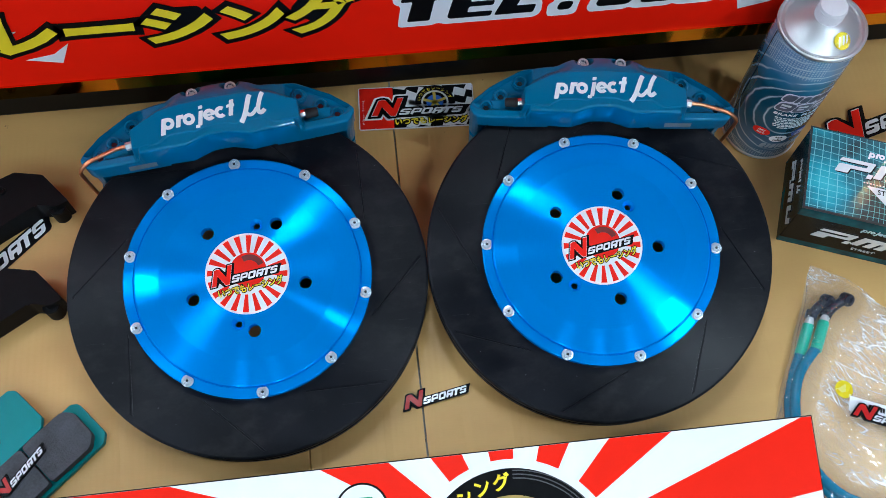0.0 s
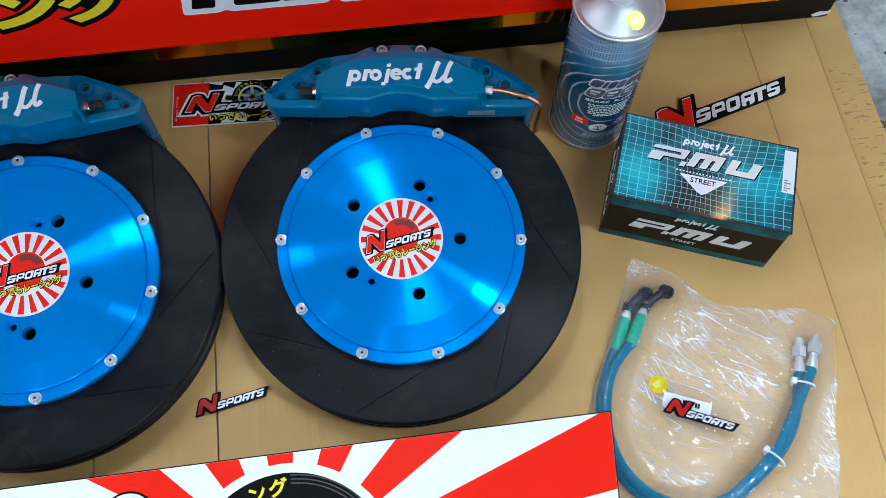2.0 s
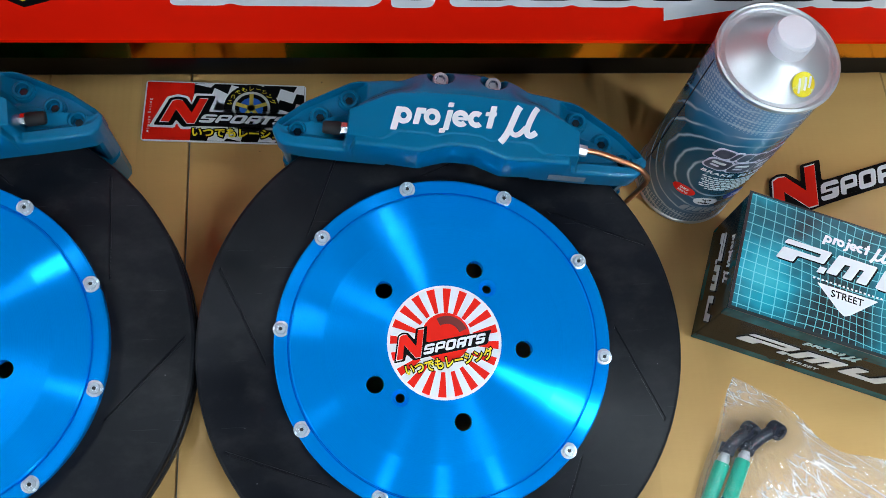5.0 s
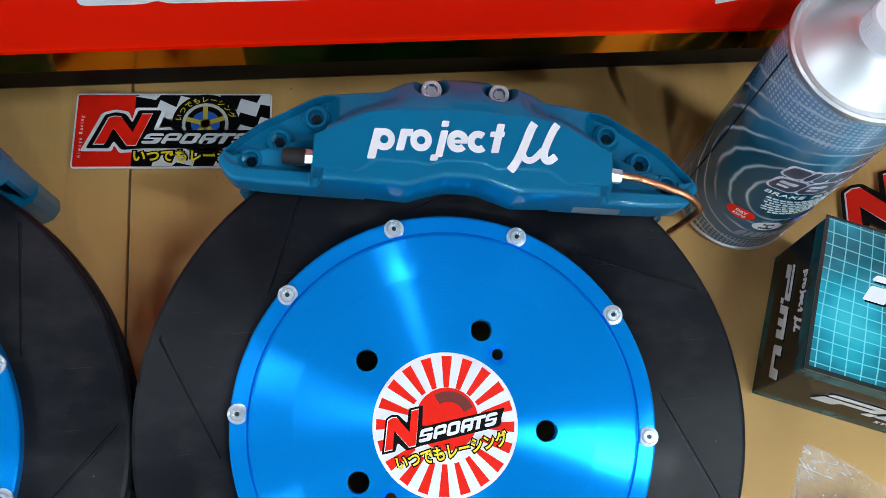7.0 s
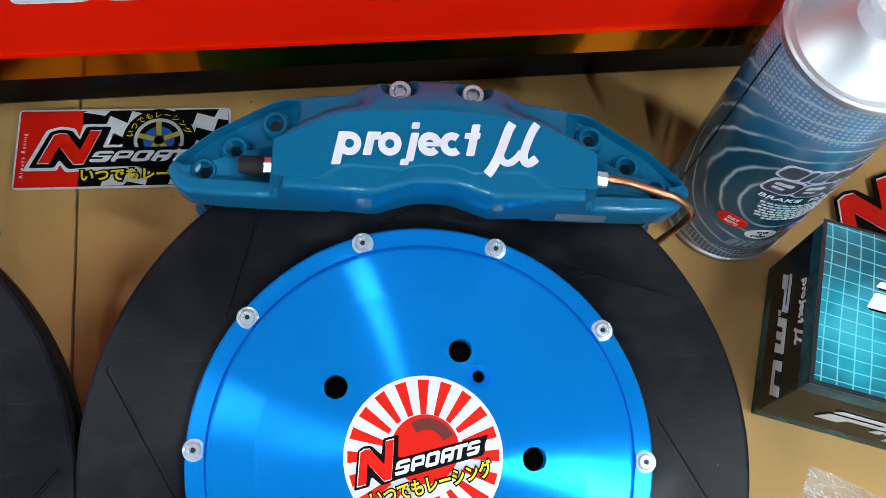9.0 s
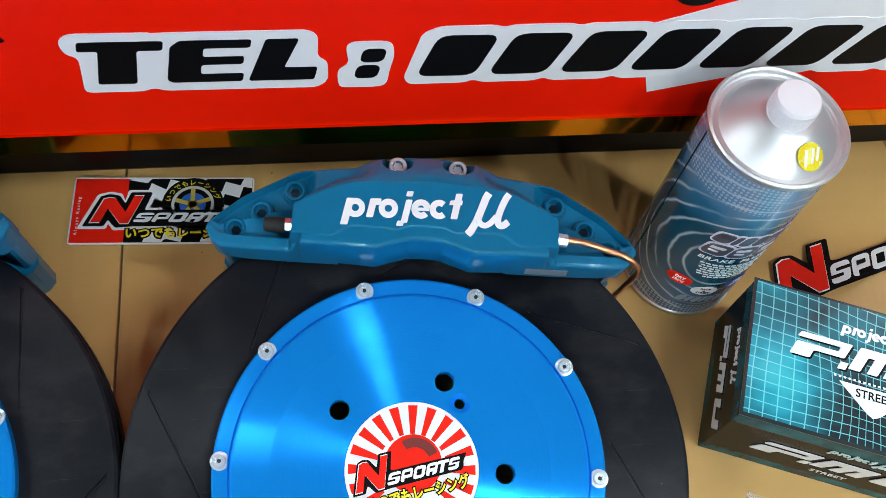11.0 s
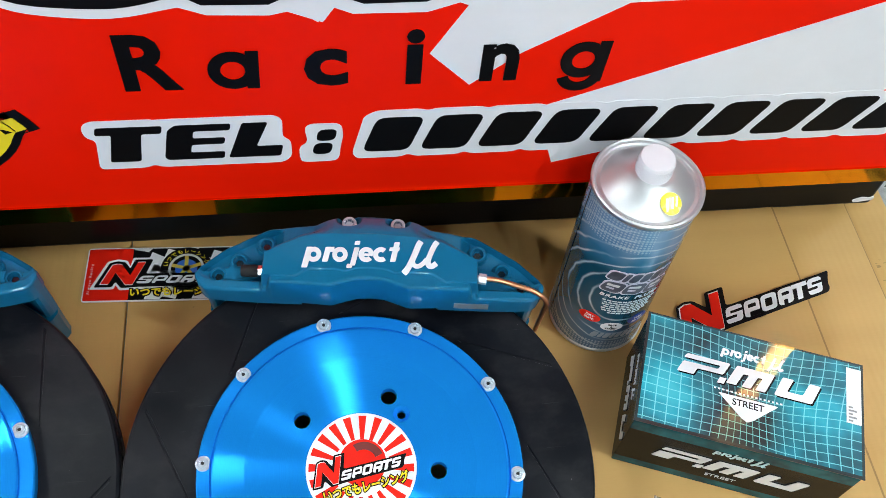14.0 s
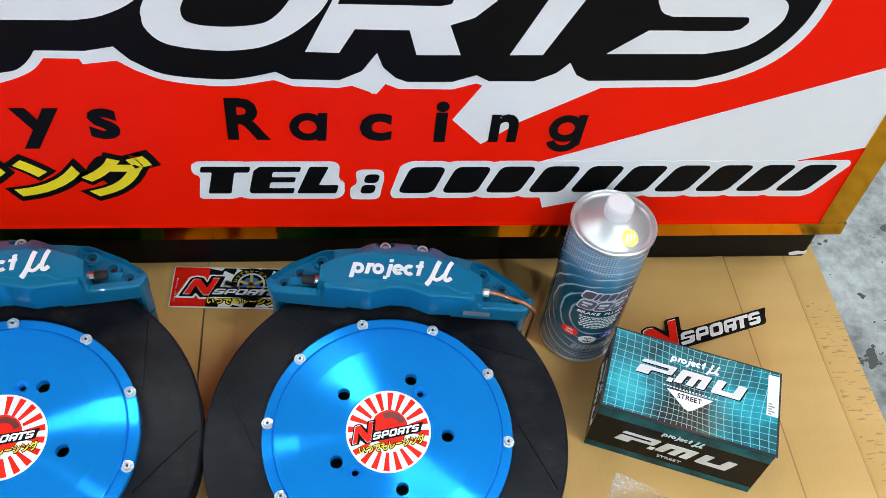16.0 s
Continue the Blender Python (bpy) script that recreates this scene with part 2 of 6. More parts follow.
def block(bm, x0, x1, y0, y1, z0, z1, edge=0.0, segs=2, m=None):
    vs = [bm.verts.new((x, y, z)) for z in (z0, z1) for x, y in ((x0, y0), (x1, y0), (x1, y1), (x0, y1))]
    fs = [bm.faces.new([vs[i] for i in q]) for q in ((3, 2, 1, 0), (4, 5, 6, 7), (0, 1, 5, 4), (1, 2, 6, 5), (2, 3, 7, 6), (3, 0, 4, 7))]
    if edge:
        es = list({e for f in fs for e in f.edges})
        out = bmesh.ops.bevel(bm, geom=es, offset=edge, segments=segs, affect="EDGES", profile=0.6)
        vs = list({v for f in out["faces"] for v in f.verts} | {v for v in vs if v.is_valid})
    if m:
        bmesh.ops.transform(bm, matrix=m, verts=vs)
    return bm


def prism(bm, pts, z0, z1, edge=0.0):
    """A flat shape with thickness, its upper rim bevelled by edge."""
    lo = [bm.verts.new((x, y, z0)) for x, y in pts]
    hi = [bm.verts.new((x, y, z1)) for x, y in pts]
    n = len(pts)
    bm.faces.new(lo[::-1])
    top = bm.faces.new(hi)
    for i in range(n):
        bm.faces.new((lo[i], lo[(i + 1) % n], hi[(i + 1) % n], hi[i]))
    if edge:
        bmesh.ops.bevel(bm, geom=list(top.edges), offset=edge, segments=2, affect="EDGES", profile=0.6)
    return bm


def circle(cx, cy, r, n=32, a0=0.0):
    return [(cx + r * math.cos(a0 + math.tau * i / n), cy + r * math.sin(a0 + math.tau * i / n)) for i in range(n)]


def ring(bm, cx, cy, r0, r1, z0, z1, n=40, squash=1.0):
    prof = [(r0, z0), (r1, z0), (r1, z1), (r0, z1)]
    rows = []
    for i in range(n):
        c, s = math.cos(math.tau * i / n), math.sin(math.tau * i / n)
        rows.append([bm.verts.new((cx + r * c * squash, cy + r * s, z)) for r, z in prof])
    for i in range(n):
        a, b = rows[i], rows[(i + 1) % n]
        for j in range(4):
            bm.faces.new((a[j], b[j], b[(j + 1) % 4], a[(j + 1) % 4]))
    return bm


def lathe(bm, prof, n=64, m=None):
    """A turned body from (radius, height) pairs, closed at radius 0."""
    rows = []
    for r, z in prof:
        if r < 1e-6:
            rows.append([bm.verts.new((0, 0, z))] * n)
        else:
            rows.append([bm.verts.new((r * math.cos(math.tau * i / n), r * math.sin(math.tau * i / n), z)) for i in range(n)])
    made = set()
    for a, b in zip(rows, rows[1:]):
        for i in range(n):
            q = [a[i], a[(i + 1) % n], b[(i + 1) % n], b[i]]
            q = [v for k, v in enumerate(q) if v not in q[:k]]
            if len(q) > 2:
                bm.faces.new(q)
        made |= set(a) | set(b)
    if m:
        bmesh.ops.transform(bm, matrix=m, verts=list(made))
    return bm


def tube(bm, pts, r, n=12):
    """A round bar along a chain of points; r may be a function of the share of the way."""
    pts = [Vector(p) for p in pts]
    rows, side = [], None
    for i, p in enumerate(pts):
        d = (pts[min(i + 1, len(pts) - 1)] - pts[max(i - 1, 0)]).normalized()
        if side is None:
            side = d.orthogonal().normalized()
        side = (side - d * side.dot(d)).normalized()
        up = d.cross(side)
        rad = r(i / (len(pts) - 1)) if callable(r) else r
        rows.append([bm.verts.new(p + rad * (math.cos(math.tau * k / n) * side + math.sin(math.tau * k / n) * up)) for k in range(n)])
    for a, b in zip(rows, rows[1:]):
        for k in range(n):
            bm.faces.new((a[k], a[(k + 1) % n], b[(k + 1) % n], b[k]))
    bm.faces.new(rows[0][::-1])
    bm.faces.new(rows[-1])
    return bm


def spline(ctrl, n=12):
    """A smooth chain of points through the given ones."""
    c = [Vector(p) for p in ctrl]
    c = [2 * c[0] - c[1]] + c + [2 * c[-1] - c[-2]]
    out = []
    for i in range(1, len(c) - 2):
        p0, p1, p2, p3 = c[i - 1:i + 3]
        for k in range(n):
            t = k / n
            out.append(0.5 * ((2 * p1) + (p2 - p0) * t + (2 * p0 - 5 * p1 + 4 * p2 - p3) * t * t + (3 * p1 - p0 - 3 * p2 + p3) * t ** 3))
    return out + [c[-2]]


def slant(x0, x1, y0, y1, lean=0.25, round_=0.0):
    """A leaning bar, as plain shape of a letter."""
    pts = [(x0 + lean * (0), y0), (x1, y0), (x1 + lean * (y1 - y0), y1), (x0 + lean * (y1 - y0), y1)]
    return soft(pts, round_) if round_ else pts


def soft(pts, r, n=4):
    """The corners of a shape rounded off by r."""
    out = []
    k = len(pts)
    for i in range(k):
        p, a, b = Vector(pts[i]), Vector(pts[i - 1]), Vector(pts[(i + 1) % k])
        da, db = min(r, (a - p).length * 0.45), min(r, (b - p).length * 0.45)
        s, e = p + (a - p).normalized() * da, p + (b - p).normalized() * db
        for j in range(n + 1):
            t = j / n
            out.append(tuple(s * (1 - t) ** 2 + p * 2 * t * (1 - t) + e * t * t))
    return out


def words(name, text, size, mat, parent, m, depth=0.0002, bold=0.0, lean=0.0, wide=1.0, align="LEFT", label=""):
    """Lettering in the built-in font, as a mesh; m sets its baseline."""
    cu = bpy.data.curves.new(name, "FONT")
    cu.body, cu.size, cu.extrude, cu.offset, cu.shear, cu.align_x = text, size, depth, bold, lean, align
    cu.resolution_u = 3
    tmp = new(name + "_tmp", cu)
    dg = bpy.context.evaluated_depsgraph_get()
    me = bpy.data.meshes.new_from_object(tmp.evaluated_get(dg))
    bpy.data.objects.remove(tmp)
    bpy.data.curves.remove(cu)
    me.transform(m @ Matrix.Diagonal((wide, 1, 1, 1)))
    me.materials.clear()
    me.materials.append(mat)
    ob = new(name, me)
    ob.parent = parent
    if label:
        ob["label"] = label
    return ob


# ---- the room: floor, with assumed walls and ceiling out of view ----
bm = block(bmesh.new(), -4.2, 4.6, -4.0, 4.4, -0.25, -0.006)
setting("floor", bm, CONCRETE, "grey mottled concrete workshop floor with dark stains", "floor")
# Unseen walls and ceiling, added for bounce light and dark reflections.
for name, box in (("assumed_wall_north", (-4.2, 4.6, 4.4, 4.55, -0.25, CEILING)), 
                  ("assumed_wall_south", (-4.2, 4.6, -4.15, -4.0, -0.25, CEILING)),
                  ("assumed_wall_west", (-4.35, -4.2, -4.0, 4.4, -0.25, CEILING)), ("assumed_wall_east", (4.6, 4.75, -4.0, 4.4, -0.25, CEILING))):
    setting(name, block(bmesh.new(), *box), PLASTER, "assumed plain wall out of view, closing in the light", "wall")
setting("ceiling", block(bmesh.new(), -4.35, 4.75, -4.15, 4.55, CEILING, CEILING + 0.1), CEILPAINT, "assumed dark ceiling out of view, keeping reflections dark", "ceiling")


def tube_light(x, y, z, turn):
    lamp = thing("unseen_batten_light", pose(x, y, z, 0, 0, turn), "assumed white batten light, out of view below the ceiling", "light", "ceiling batten lights")
    bm = bmesh.new()
    arc = [(0.026 * math.cos(k * math.pi / 10), -0.020 * math.sin(k * math.pi / 10)) for k in range(11)]
    ends = [[bm.verts.new((s * 0.6, u, w)) for u, w in arc] for s in (-1, 1)]
    for k in range(10):
        bm.faces.new((ends[0][k], ends[1][k], ends[1][k + 1], ends[0][k + 1]))
    bm.faces.new(ends[0])
    bm.faces.new(ends[1])
    bm.faces.new((ends[0][0], ends[0][-1], ends[1][-1], ends[1][0]))
    part("diffuser", bm, GLOW, lamp, "glowing white diffuser")
    part("batten", block(bmesh.new(), -0.63, 0.63, -0.03, 0.03, 0.002, 0.05, 0.004), CEILPAINT, lamp, "metal batten")
    for s in (-1, 1):
        part("end_cap", block(bmesh.new(), s * 0.615 - 0.012, s * 0.615 + 0.012, -0.029, 0.029, -0.022, 0.002, 0.003), CEILPAINT, lamp)
        part("hanger", block(bmesh.new(), s * 0.45 - 0.003, s * 0.45 + 0.003, -0.003, 0.003, 0.05, CEILING - z), CEILPAINT, lamp)


for tx, ty, tz, turn in TUBES:
    tube_light(tx, ty, tz, turn)


# ---- cardboard on the floor ----
def sheet(name, xs, y0, y1, folds, label, turn=0.0):
    """A sheet of corrugated board, with shallow folds across it at the given x."""
    bm = bmesh.new()
    cols = sorted(set(xs + [f + d for f in folds for d in (-0.0035, -0.0008, 0.0, 0.0015, 0.0035, 0.007, 0.012)]))
    ny = 40
    grid = []
    for x in cols:
        row = []
        for j in range(ny + 1):
            y = y0 + (y1 - y0) * j / ny
            dip = -0.0030 if x in folds else 0.0
            # past each fold the board drops and climbs again
            if folds[-1] > 0.7 and x > folds[0] - 0.03:
                if x < folds[0]:
                    dip = 0.0034 * (1 - (folds[0] - x) / 0.03) ** 1.5
                elif x < folds[1]:
                    dip = -0.0045 + 0.0062 * ((x - folds[0]) / 0.080) ** 0.42
                else:
                    dip = -0.0038 + 0.0060 * min(1.0, (x - folds[1]) / 0.045) ** 0.42
            wob = 0.0012 * noise.noise(Vector((x * 7, y * 7, 2.0)))
            row.append((x, y, dip + wob))
        grid.append(row)
    top = [[bm.verts.new(p) for p in row] for row in grid]
    low = [[bm.verts.new((x, y, -0.0055)) for x, y, z in row] for row in grid]
    n = len(cols)
    for i in range(n - 1):
        for j in range(ny):
            bm.faces.new((top[i][j], top[i + 1][j], top[i + 1][j + 1], top[i][j + 1]))
            bm.faces.new((low[i][j], low[i][j + 1], low[i + 1][j + 1], low[i + 1][j]))
    for j in range(ny):
        bm.faces.new((top[0][j], top[0][j + 1], low[0][j + 1], low[0][j]))
        bm.faces.new((top[-1][j], low[-1][j], low[-1][j + 1], top[-1][j + 1]))
    for i in range(n - 1):
        bm.faces.new((top[i][0], low[i][0], low[i + 1][0], top[i + 1][0]))
        bm.faces.new((top[i][-1], top[i + 1][-1], low[i + 1][-1], low[i][-1]))
    ob = finish(name, bm, CARDBOARD, smooth=True, angle=25)
    return tagged(ob, label, "cardboard", "cardboard sheets on the floor")


def span(a, b, step):
    n = max(2, int((b - a) / step))
    return [a + (b - a) * i / n for i in range(n + 1)]


sheet("cardboard_sheet", span(-0.75, 0.0365, 0.02), -0.25, 0.84, [-0.08], "flattened brown corrugated cardboard sheet on the concrete floor")
sheet("cardboard_sheet", span(0.0385, 0.792, 0.02), -0.25, 0.835, [0.670, 0.750], "flattened brown cardboard sheet with two fold lines along its edge")


# ---- marks shared by several things ----
def strip(pts, w):
    """A flat band of width w along a chain of points, as one outline."""
    p = [Vector((x, y)) for x, y in pts]
    left, right = [], []
    for i, q in enumerate(p):
        d = (p[min(i + 1, len(p) - 1)] - p[max(i - 1, 0)]).normalized()
        n = Vector((-d.y, d.x)) * (w / 2)
        left.append(tuple(q + n))
        right.append(tuple(q - n))
    return left + right[::-1]


def moved(pts, s, dx, dy, turn=0.0):
    c, n = math.cos(radians(turn)), math.sin(radians(turn))
    return [(dx + s * (x * c - y * n), dy + s * (x * n + y * c)) for x, y in pts]


def arc_band(cx, cy, r, w, a0, a1, n=22, squash=0.95):
    """Part of a ring, from angle a0 to a1 in degrees."""
    return strip([(cx + r * squash * math.cos(radians(a0 + (a1 - a0) * i / n)), cy + r * math.sin(radians(a0 + (a1 - a0) * i / n))) for i in range(n + 1)], w)


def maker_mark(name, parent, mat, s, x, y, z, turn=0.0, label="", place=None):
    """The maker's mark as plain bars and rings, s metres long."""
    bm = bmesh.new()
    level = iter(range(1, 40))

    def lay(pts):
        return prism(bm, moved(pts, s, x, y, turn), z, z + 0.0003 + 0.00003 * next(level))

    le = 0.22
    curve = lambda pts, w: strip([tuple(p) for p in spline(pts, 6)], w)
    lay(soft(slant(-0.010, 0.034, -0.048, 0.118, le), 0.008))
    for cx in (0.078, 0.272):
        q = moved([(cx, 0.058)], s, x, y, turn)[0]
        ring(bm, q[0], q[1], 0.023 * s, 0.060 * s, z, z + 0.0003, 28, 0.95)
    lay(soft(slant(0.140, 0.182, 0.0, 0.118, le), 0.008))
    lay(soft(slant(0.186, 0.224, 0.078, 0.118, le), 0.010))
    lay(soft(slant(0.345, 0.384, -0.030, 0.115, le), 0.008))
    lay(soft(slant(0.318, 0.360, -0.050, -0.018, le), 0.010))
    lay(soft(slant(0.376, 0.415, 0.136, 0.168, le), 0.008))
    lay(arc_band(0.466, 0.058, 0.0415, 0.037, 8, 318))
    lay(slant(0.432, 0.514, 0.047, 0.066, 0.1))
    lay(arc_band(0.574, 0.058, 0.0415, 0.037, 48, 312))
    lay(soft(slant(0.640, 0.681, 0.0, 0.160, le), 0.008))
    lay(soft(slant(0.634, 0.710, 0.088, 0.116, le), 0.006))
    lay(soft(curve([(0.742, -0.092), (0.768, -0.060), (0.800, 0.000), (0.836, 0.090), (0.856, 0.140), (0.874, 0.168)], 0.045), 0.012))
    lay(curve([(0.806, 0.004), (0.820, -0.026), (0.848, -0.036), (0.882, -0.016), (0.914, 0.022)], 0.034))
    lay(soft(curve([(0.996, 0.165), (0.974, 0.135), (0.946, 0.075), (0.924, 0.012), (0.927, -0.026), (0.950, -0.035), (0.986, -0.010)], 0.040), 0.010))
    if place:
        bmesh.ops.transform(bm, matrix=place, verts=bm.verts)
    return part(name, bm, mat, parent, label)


def grown(pts, d):
    """An outline pushed out by d on all sides (points counter-clockwise)."""
    p = [Vector(q) for q in pts]
    out = []
    for i, q in enumerate(p):
        a, b = (q - p[i - 1]).normalized(), (p[(i + 1) % len(p)] - q).normalized()
        na, nb = Vector((a.y, -a.x)), Vector((b.y, -b.x))
        out.append(tuple(q + (na + nb) * (d / max(0.7, 1 + na.dot(nb)))))
    return out


N_SHAPE = [(0.0, 0.0), (0.068, 0.0), (0.112, 0.145), (0.205, -0.012), (0.262, -0.012), (0.352, 0.272), (0.288, 0.272), (0.236, 0.105), (0.158, 0.245), (0.118, 0.252), (0.080, 0.238)]


def shop_mark(parent, s, x, y, z, turn=0.0, back=0.0, white_edge=False, place=None, step=0.00025, block_mat=None, squash=1.0, tall=1.0, white=0.013):
    """The shop's mark: a red zigzag and six leaning pale blocks on a close black backing, s metres long."""
    def put(name, pts, mat, z0, z1, label=""):
        if name in ("pale_block", "dark_slot"):
            pts = [(px, py * tall) for px, py in pts]
        bm = prism(bmesh.new(), moved([(px, py * squash) for px, py in pts], s, x, y, turn), z0, z1)
        if place:
            bmesh.ops.transform(bm, matrix=place, verts=bm.verts)
        part(name, bm, mat, parent, label)
    slab = [(-0.034, -0.026), (0.086, -0.026), (0.118, 0.045), (0.180, -0.040), (0.300, -0.028), (0.985, -0.020), (1.012, 0.004), (1.022, 0.050), (1.072, 0.146), (1.010, 0.143),
            (0.760, 0.144), (0.385, 0.143), (0.350, 0.150), (0.396, 0.298), (0.272, 0.298), (0.232, 0.180), (0.176, 0.266), (0.120, 0.280), (0.064, 0.260)]
    slab = [(px, 0.018 + (py - 0.018) * tall if px > 0.3 and 0.1 < py < 0.16 else py) for px, py in slab]
    if white_edge:
        slab = grown(slab, white * 0.5)
        put("white_outline", soft(grown(slab, white), 0.02), WHITE, z, z + step)
    put("black_slab", soft(slab, 0.016), BLACK, z, z + back + step * 2, "black outline of the shop's mark")
    top = z + back + step * 2
    if back < 0.001:
        put("white_zigzag", [(px * 1.035 - 0.0085, py + (0.008 if py > 0.13 else -0.008)) for px, py in N_SHAPE], block_mat or WHITE, top - 0.0001, top + step * 0.6)
    put("red_zigzag", N_SHAPE, RED if back < 0.001 else DEEPRED, top - 0.0001, top + step, "red zigzag mark")
    wide = (0.124, 0.116, 0.120, 0.116, 0.104, 0.112)
    x0 = 0.288
    for i, w in enumerate(wide):
        w -= 0.012
        if i == 4:
            put("pale_block", soft([(x0 + 0.026, 0.0), (x0 + 0.062, 0.0), (x0 + 0.096, 0.092), (x0 + 0.134, 0.092), (x0 + 0.146, 0.125), (x0 + 0.036, 0.125), (x0 + 0.024, 0.092), (x0 + 0.060, 0.092)], 0.006), block_mat or WHITE, top - 0.0001, top + step, "pale leaning block")
        else:
            put("pale_block", slant(x0, x0 + w, 0.0, 0.125, 0.36, 0.030), block_mat or WHITE, top - 0.0001, top + step, "pale leaning block")
        cuts = {0: ((0.030, 1.02, 0.072, 0.092), (-0.02, 0.070, 0.034, 0.054)), 1: ((0.026, 0.080, 0.066, 0.094), (0.034, 1.02, -0.002, 0.034)), 2: ((0.028, 0.076, 0.032, 0.093),),
                3: ((0.026, 0.078, 0.070, 0.094), (0.034, 0.062, -0.002, 0.036)), 4: (), 5: ((0.030, 1.02, 0.072, 0.092), (-0.02, 0.066, 0.034, 0.054))}[i]
        for a, b, lo, hi in cuts:
            put("dark_slot", slant(x0 + a + 0.36 * lo, x0 + (w + 0.004 if b > 1 else b) + 0.36 * lo, lo, hi, 0.36, 0.006), BLACK, top + step * 0.5, top + step * 1.6)
        x0 += w + 0.0125 - (0.010 if i == 3 else 0.0)


# ---- the shop sign behind the goods ----
SIGN_Y = 0.724
sign = thing("shop_sign", Matrix.Translation((0, SIGN_Y, 0)) @ pose(0, 0, 0, 90), "upright red shop sign board with gold frame on a black plinth", "sign")
SL, SR, SB, ST = -0.95, 0.731, 0.1195, 0.62
part("panel", block(bmesh.new(), SL, SR, SB, ST, -0.03, 0.0), SIGNRED, sign, "glossy red printed sign face")


def flat(name, shapes, mat, z0, z1, label="", parent=None):
    bm = bmesh.new()
    for pts in shapes:
        prism(bm, pts, z0, z1)
    return part(name, bm, mat, parent or sign, label)


for burst in ([[(0.3825, 0.2141), (0.405, 0.147), (0.6813, 0.2248), (SR, 0.2395), (SR, 0.357)],
                   [(0.3235, 0.325), (0.2957, 0.2741), (0.3269, 0.2419), (0.3617, 0.2725), (0.445, 0.325)],
                   [(0.195, 0.325), (0.2193, 0.3055), (0.232, 0.325)], [(0.01, 0.35), (0.035, 0.333), (0.06, 0.345)],
                   [(-0.3195, 0.1604), (-0.29, 0.1665), (-0.2714, 0.1814), (-0.2863, 0.1516)], [(-0.335, 0.207), (-0.312, 0.205), (-0.325, 0.195)]]):
    flat("white_ray", [burst], WHITE, 0.0, 0.0004, "white burst shape")
# the great word above: a black band with a scalloped lower edge and a white rim
def smooth_line(pts, n=4):
    return [tuple(p) for p in spline(pts, n)]


RIM = [(-0.30, 0.60), (-0.30, 0.300), (-0.16, 0.302)] + smooth_line([(-0.105, 0.313), (-0.085, 0.321), (-0.071, 0.330), (-0.0607, 0.342)]) + [(-0.0317, 0.342), (-0.0296, 0.336), (-0.0008, 0.3405)] \
    + smooth_line([(0.013, 0.330), (0.040, 0.3182), (0.0883, 0.3131), (0.1308, 0.3211)]) + [(0.148, 0.3141), (0.188, 0.3127), (0.1995, 0.3156), (0.2223, 0.3058), (0.2301, 0.3181), (0.2422, 0.3125), (0.2916, 0.3125), (0.3132, 0.3202), (0.3283, 0.3138), (0.4295, 0.3166)] \
    + smooth_line([(0.5222, 0.3194), (0.5574, 0.3304), (0.5885, 0.3514), (0.6085, 0.3831), (0.616, 0.425), (0.616, 0.48)]) + [(0.616, 0.60)]
BAND = [(-0.298, 0.60), (-0.298, 0.311), (-0.16, 0.313)] + smooth_line([(-0.1002, 0.3253), (-0.0853, 0.3294), (-0.0735, 0.3401), (-0.0664, 0.3505)]) + [(-0.0253, 0.3508), (-0.0013, 0.3561)] \
    + smooth_line([(0.0102, 0.3418), (0.0363, 0.3266), (0.0792, 0.3215), (0.1039, 0.3232), (0.1328, 0.3309)]) + [(0.1458, 0.3227), (0.1883, 0.3221), (0.2083, 0.3329), (0.2212, 0.3536), (0.2272, 0.3378), (0.2389, 0.3256), (0.2494, 0.3211), (0.2906, 0.3218), (0.3120, 0.3302), (0.3244, 0.3232), (0.3664, 0.3238), (0.3857, 0.3342), (0.3960, 0.3463), (0.4047, 0.3318), (0.4168, 0.3253)] \
    + smooth_line([(0.5196, 0.3277), (0.5493, 0.3378), (0.5798, 0.3598), (0.5993, 0.3922), (0.6060, 0.43), (0.6060, 0.48)]) + [(0.606, 0.598)]
flat("white_band_edge", [RIM], WHITE, 0.0, 0.0007)
flat("black_band", [BAND], BLACK, 0.0, 0.0011, "black backing of the great word")
for pts in ([(-0.22, 0.3815), (-0.0851, 0.3819)] + smooth_line([(-0.0277, 0.3828), (-0.0045, 0.388), (0.0225, 0.4031), (0.045, 0.43), (0.05, 0.46)]) + [(-0.22, 0.46)],
            smooth_line([(0.062, 0.46), (0.0305, 0.4033), (0.0266, 0.3865), (0.0284, 0.3751), (0.039, 0.3624), (0.0591, 0.3562), (0.0919, 0.3539), (0.1208, 0.3582), (0.1452, 0.3708), (0.1669, 0.3902), (0.1788, 0.4075), (0.205, 0.46)]),
            [(0.205, 0.46), (0.1825, 0.4077), (0.159, 0.3541), (0.1882, 0.3535), (0.2015, 0.3793), (0.2483, 0.3793), (0.256, 0.3524), (0.2951, 0.3532), (0.2829, 0.3855), (0.303, 0.3937), (0.3201, 0.4116), (0.335, 0.46)],
            [(0.3392, 0.3542), (0.3689, 0.3548), (0.416, 0.46), (0.383, 0.46)],
            [(0.4271, 0.3573)] + smooth_line([(0.5177, 0.3592), (0.5547, 0.3691), (0.5756, 0.3916), (0.579, 0.407), (0.5728, 0.4187), (0.55, 0.426)]) + [(0.55, 0.46), (0.50, 0.46), (0.47, 0.44)] + smooth_line([(0.4593, 0.4155), (0.4661, 0.404), (0.4766, 0.3995)]) + [(0.50, 0.3999), (0.50, 0.3849), (0.4594, 0.3838)]):
    flat("great_block", [pts], WHITE, 0.0009, 0.0015, "white block of the great word")
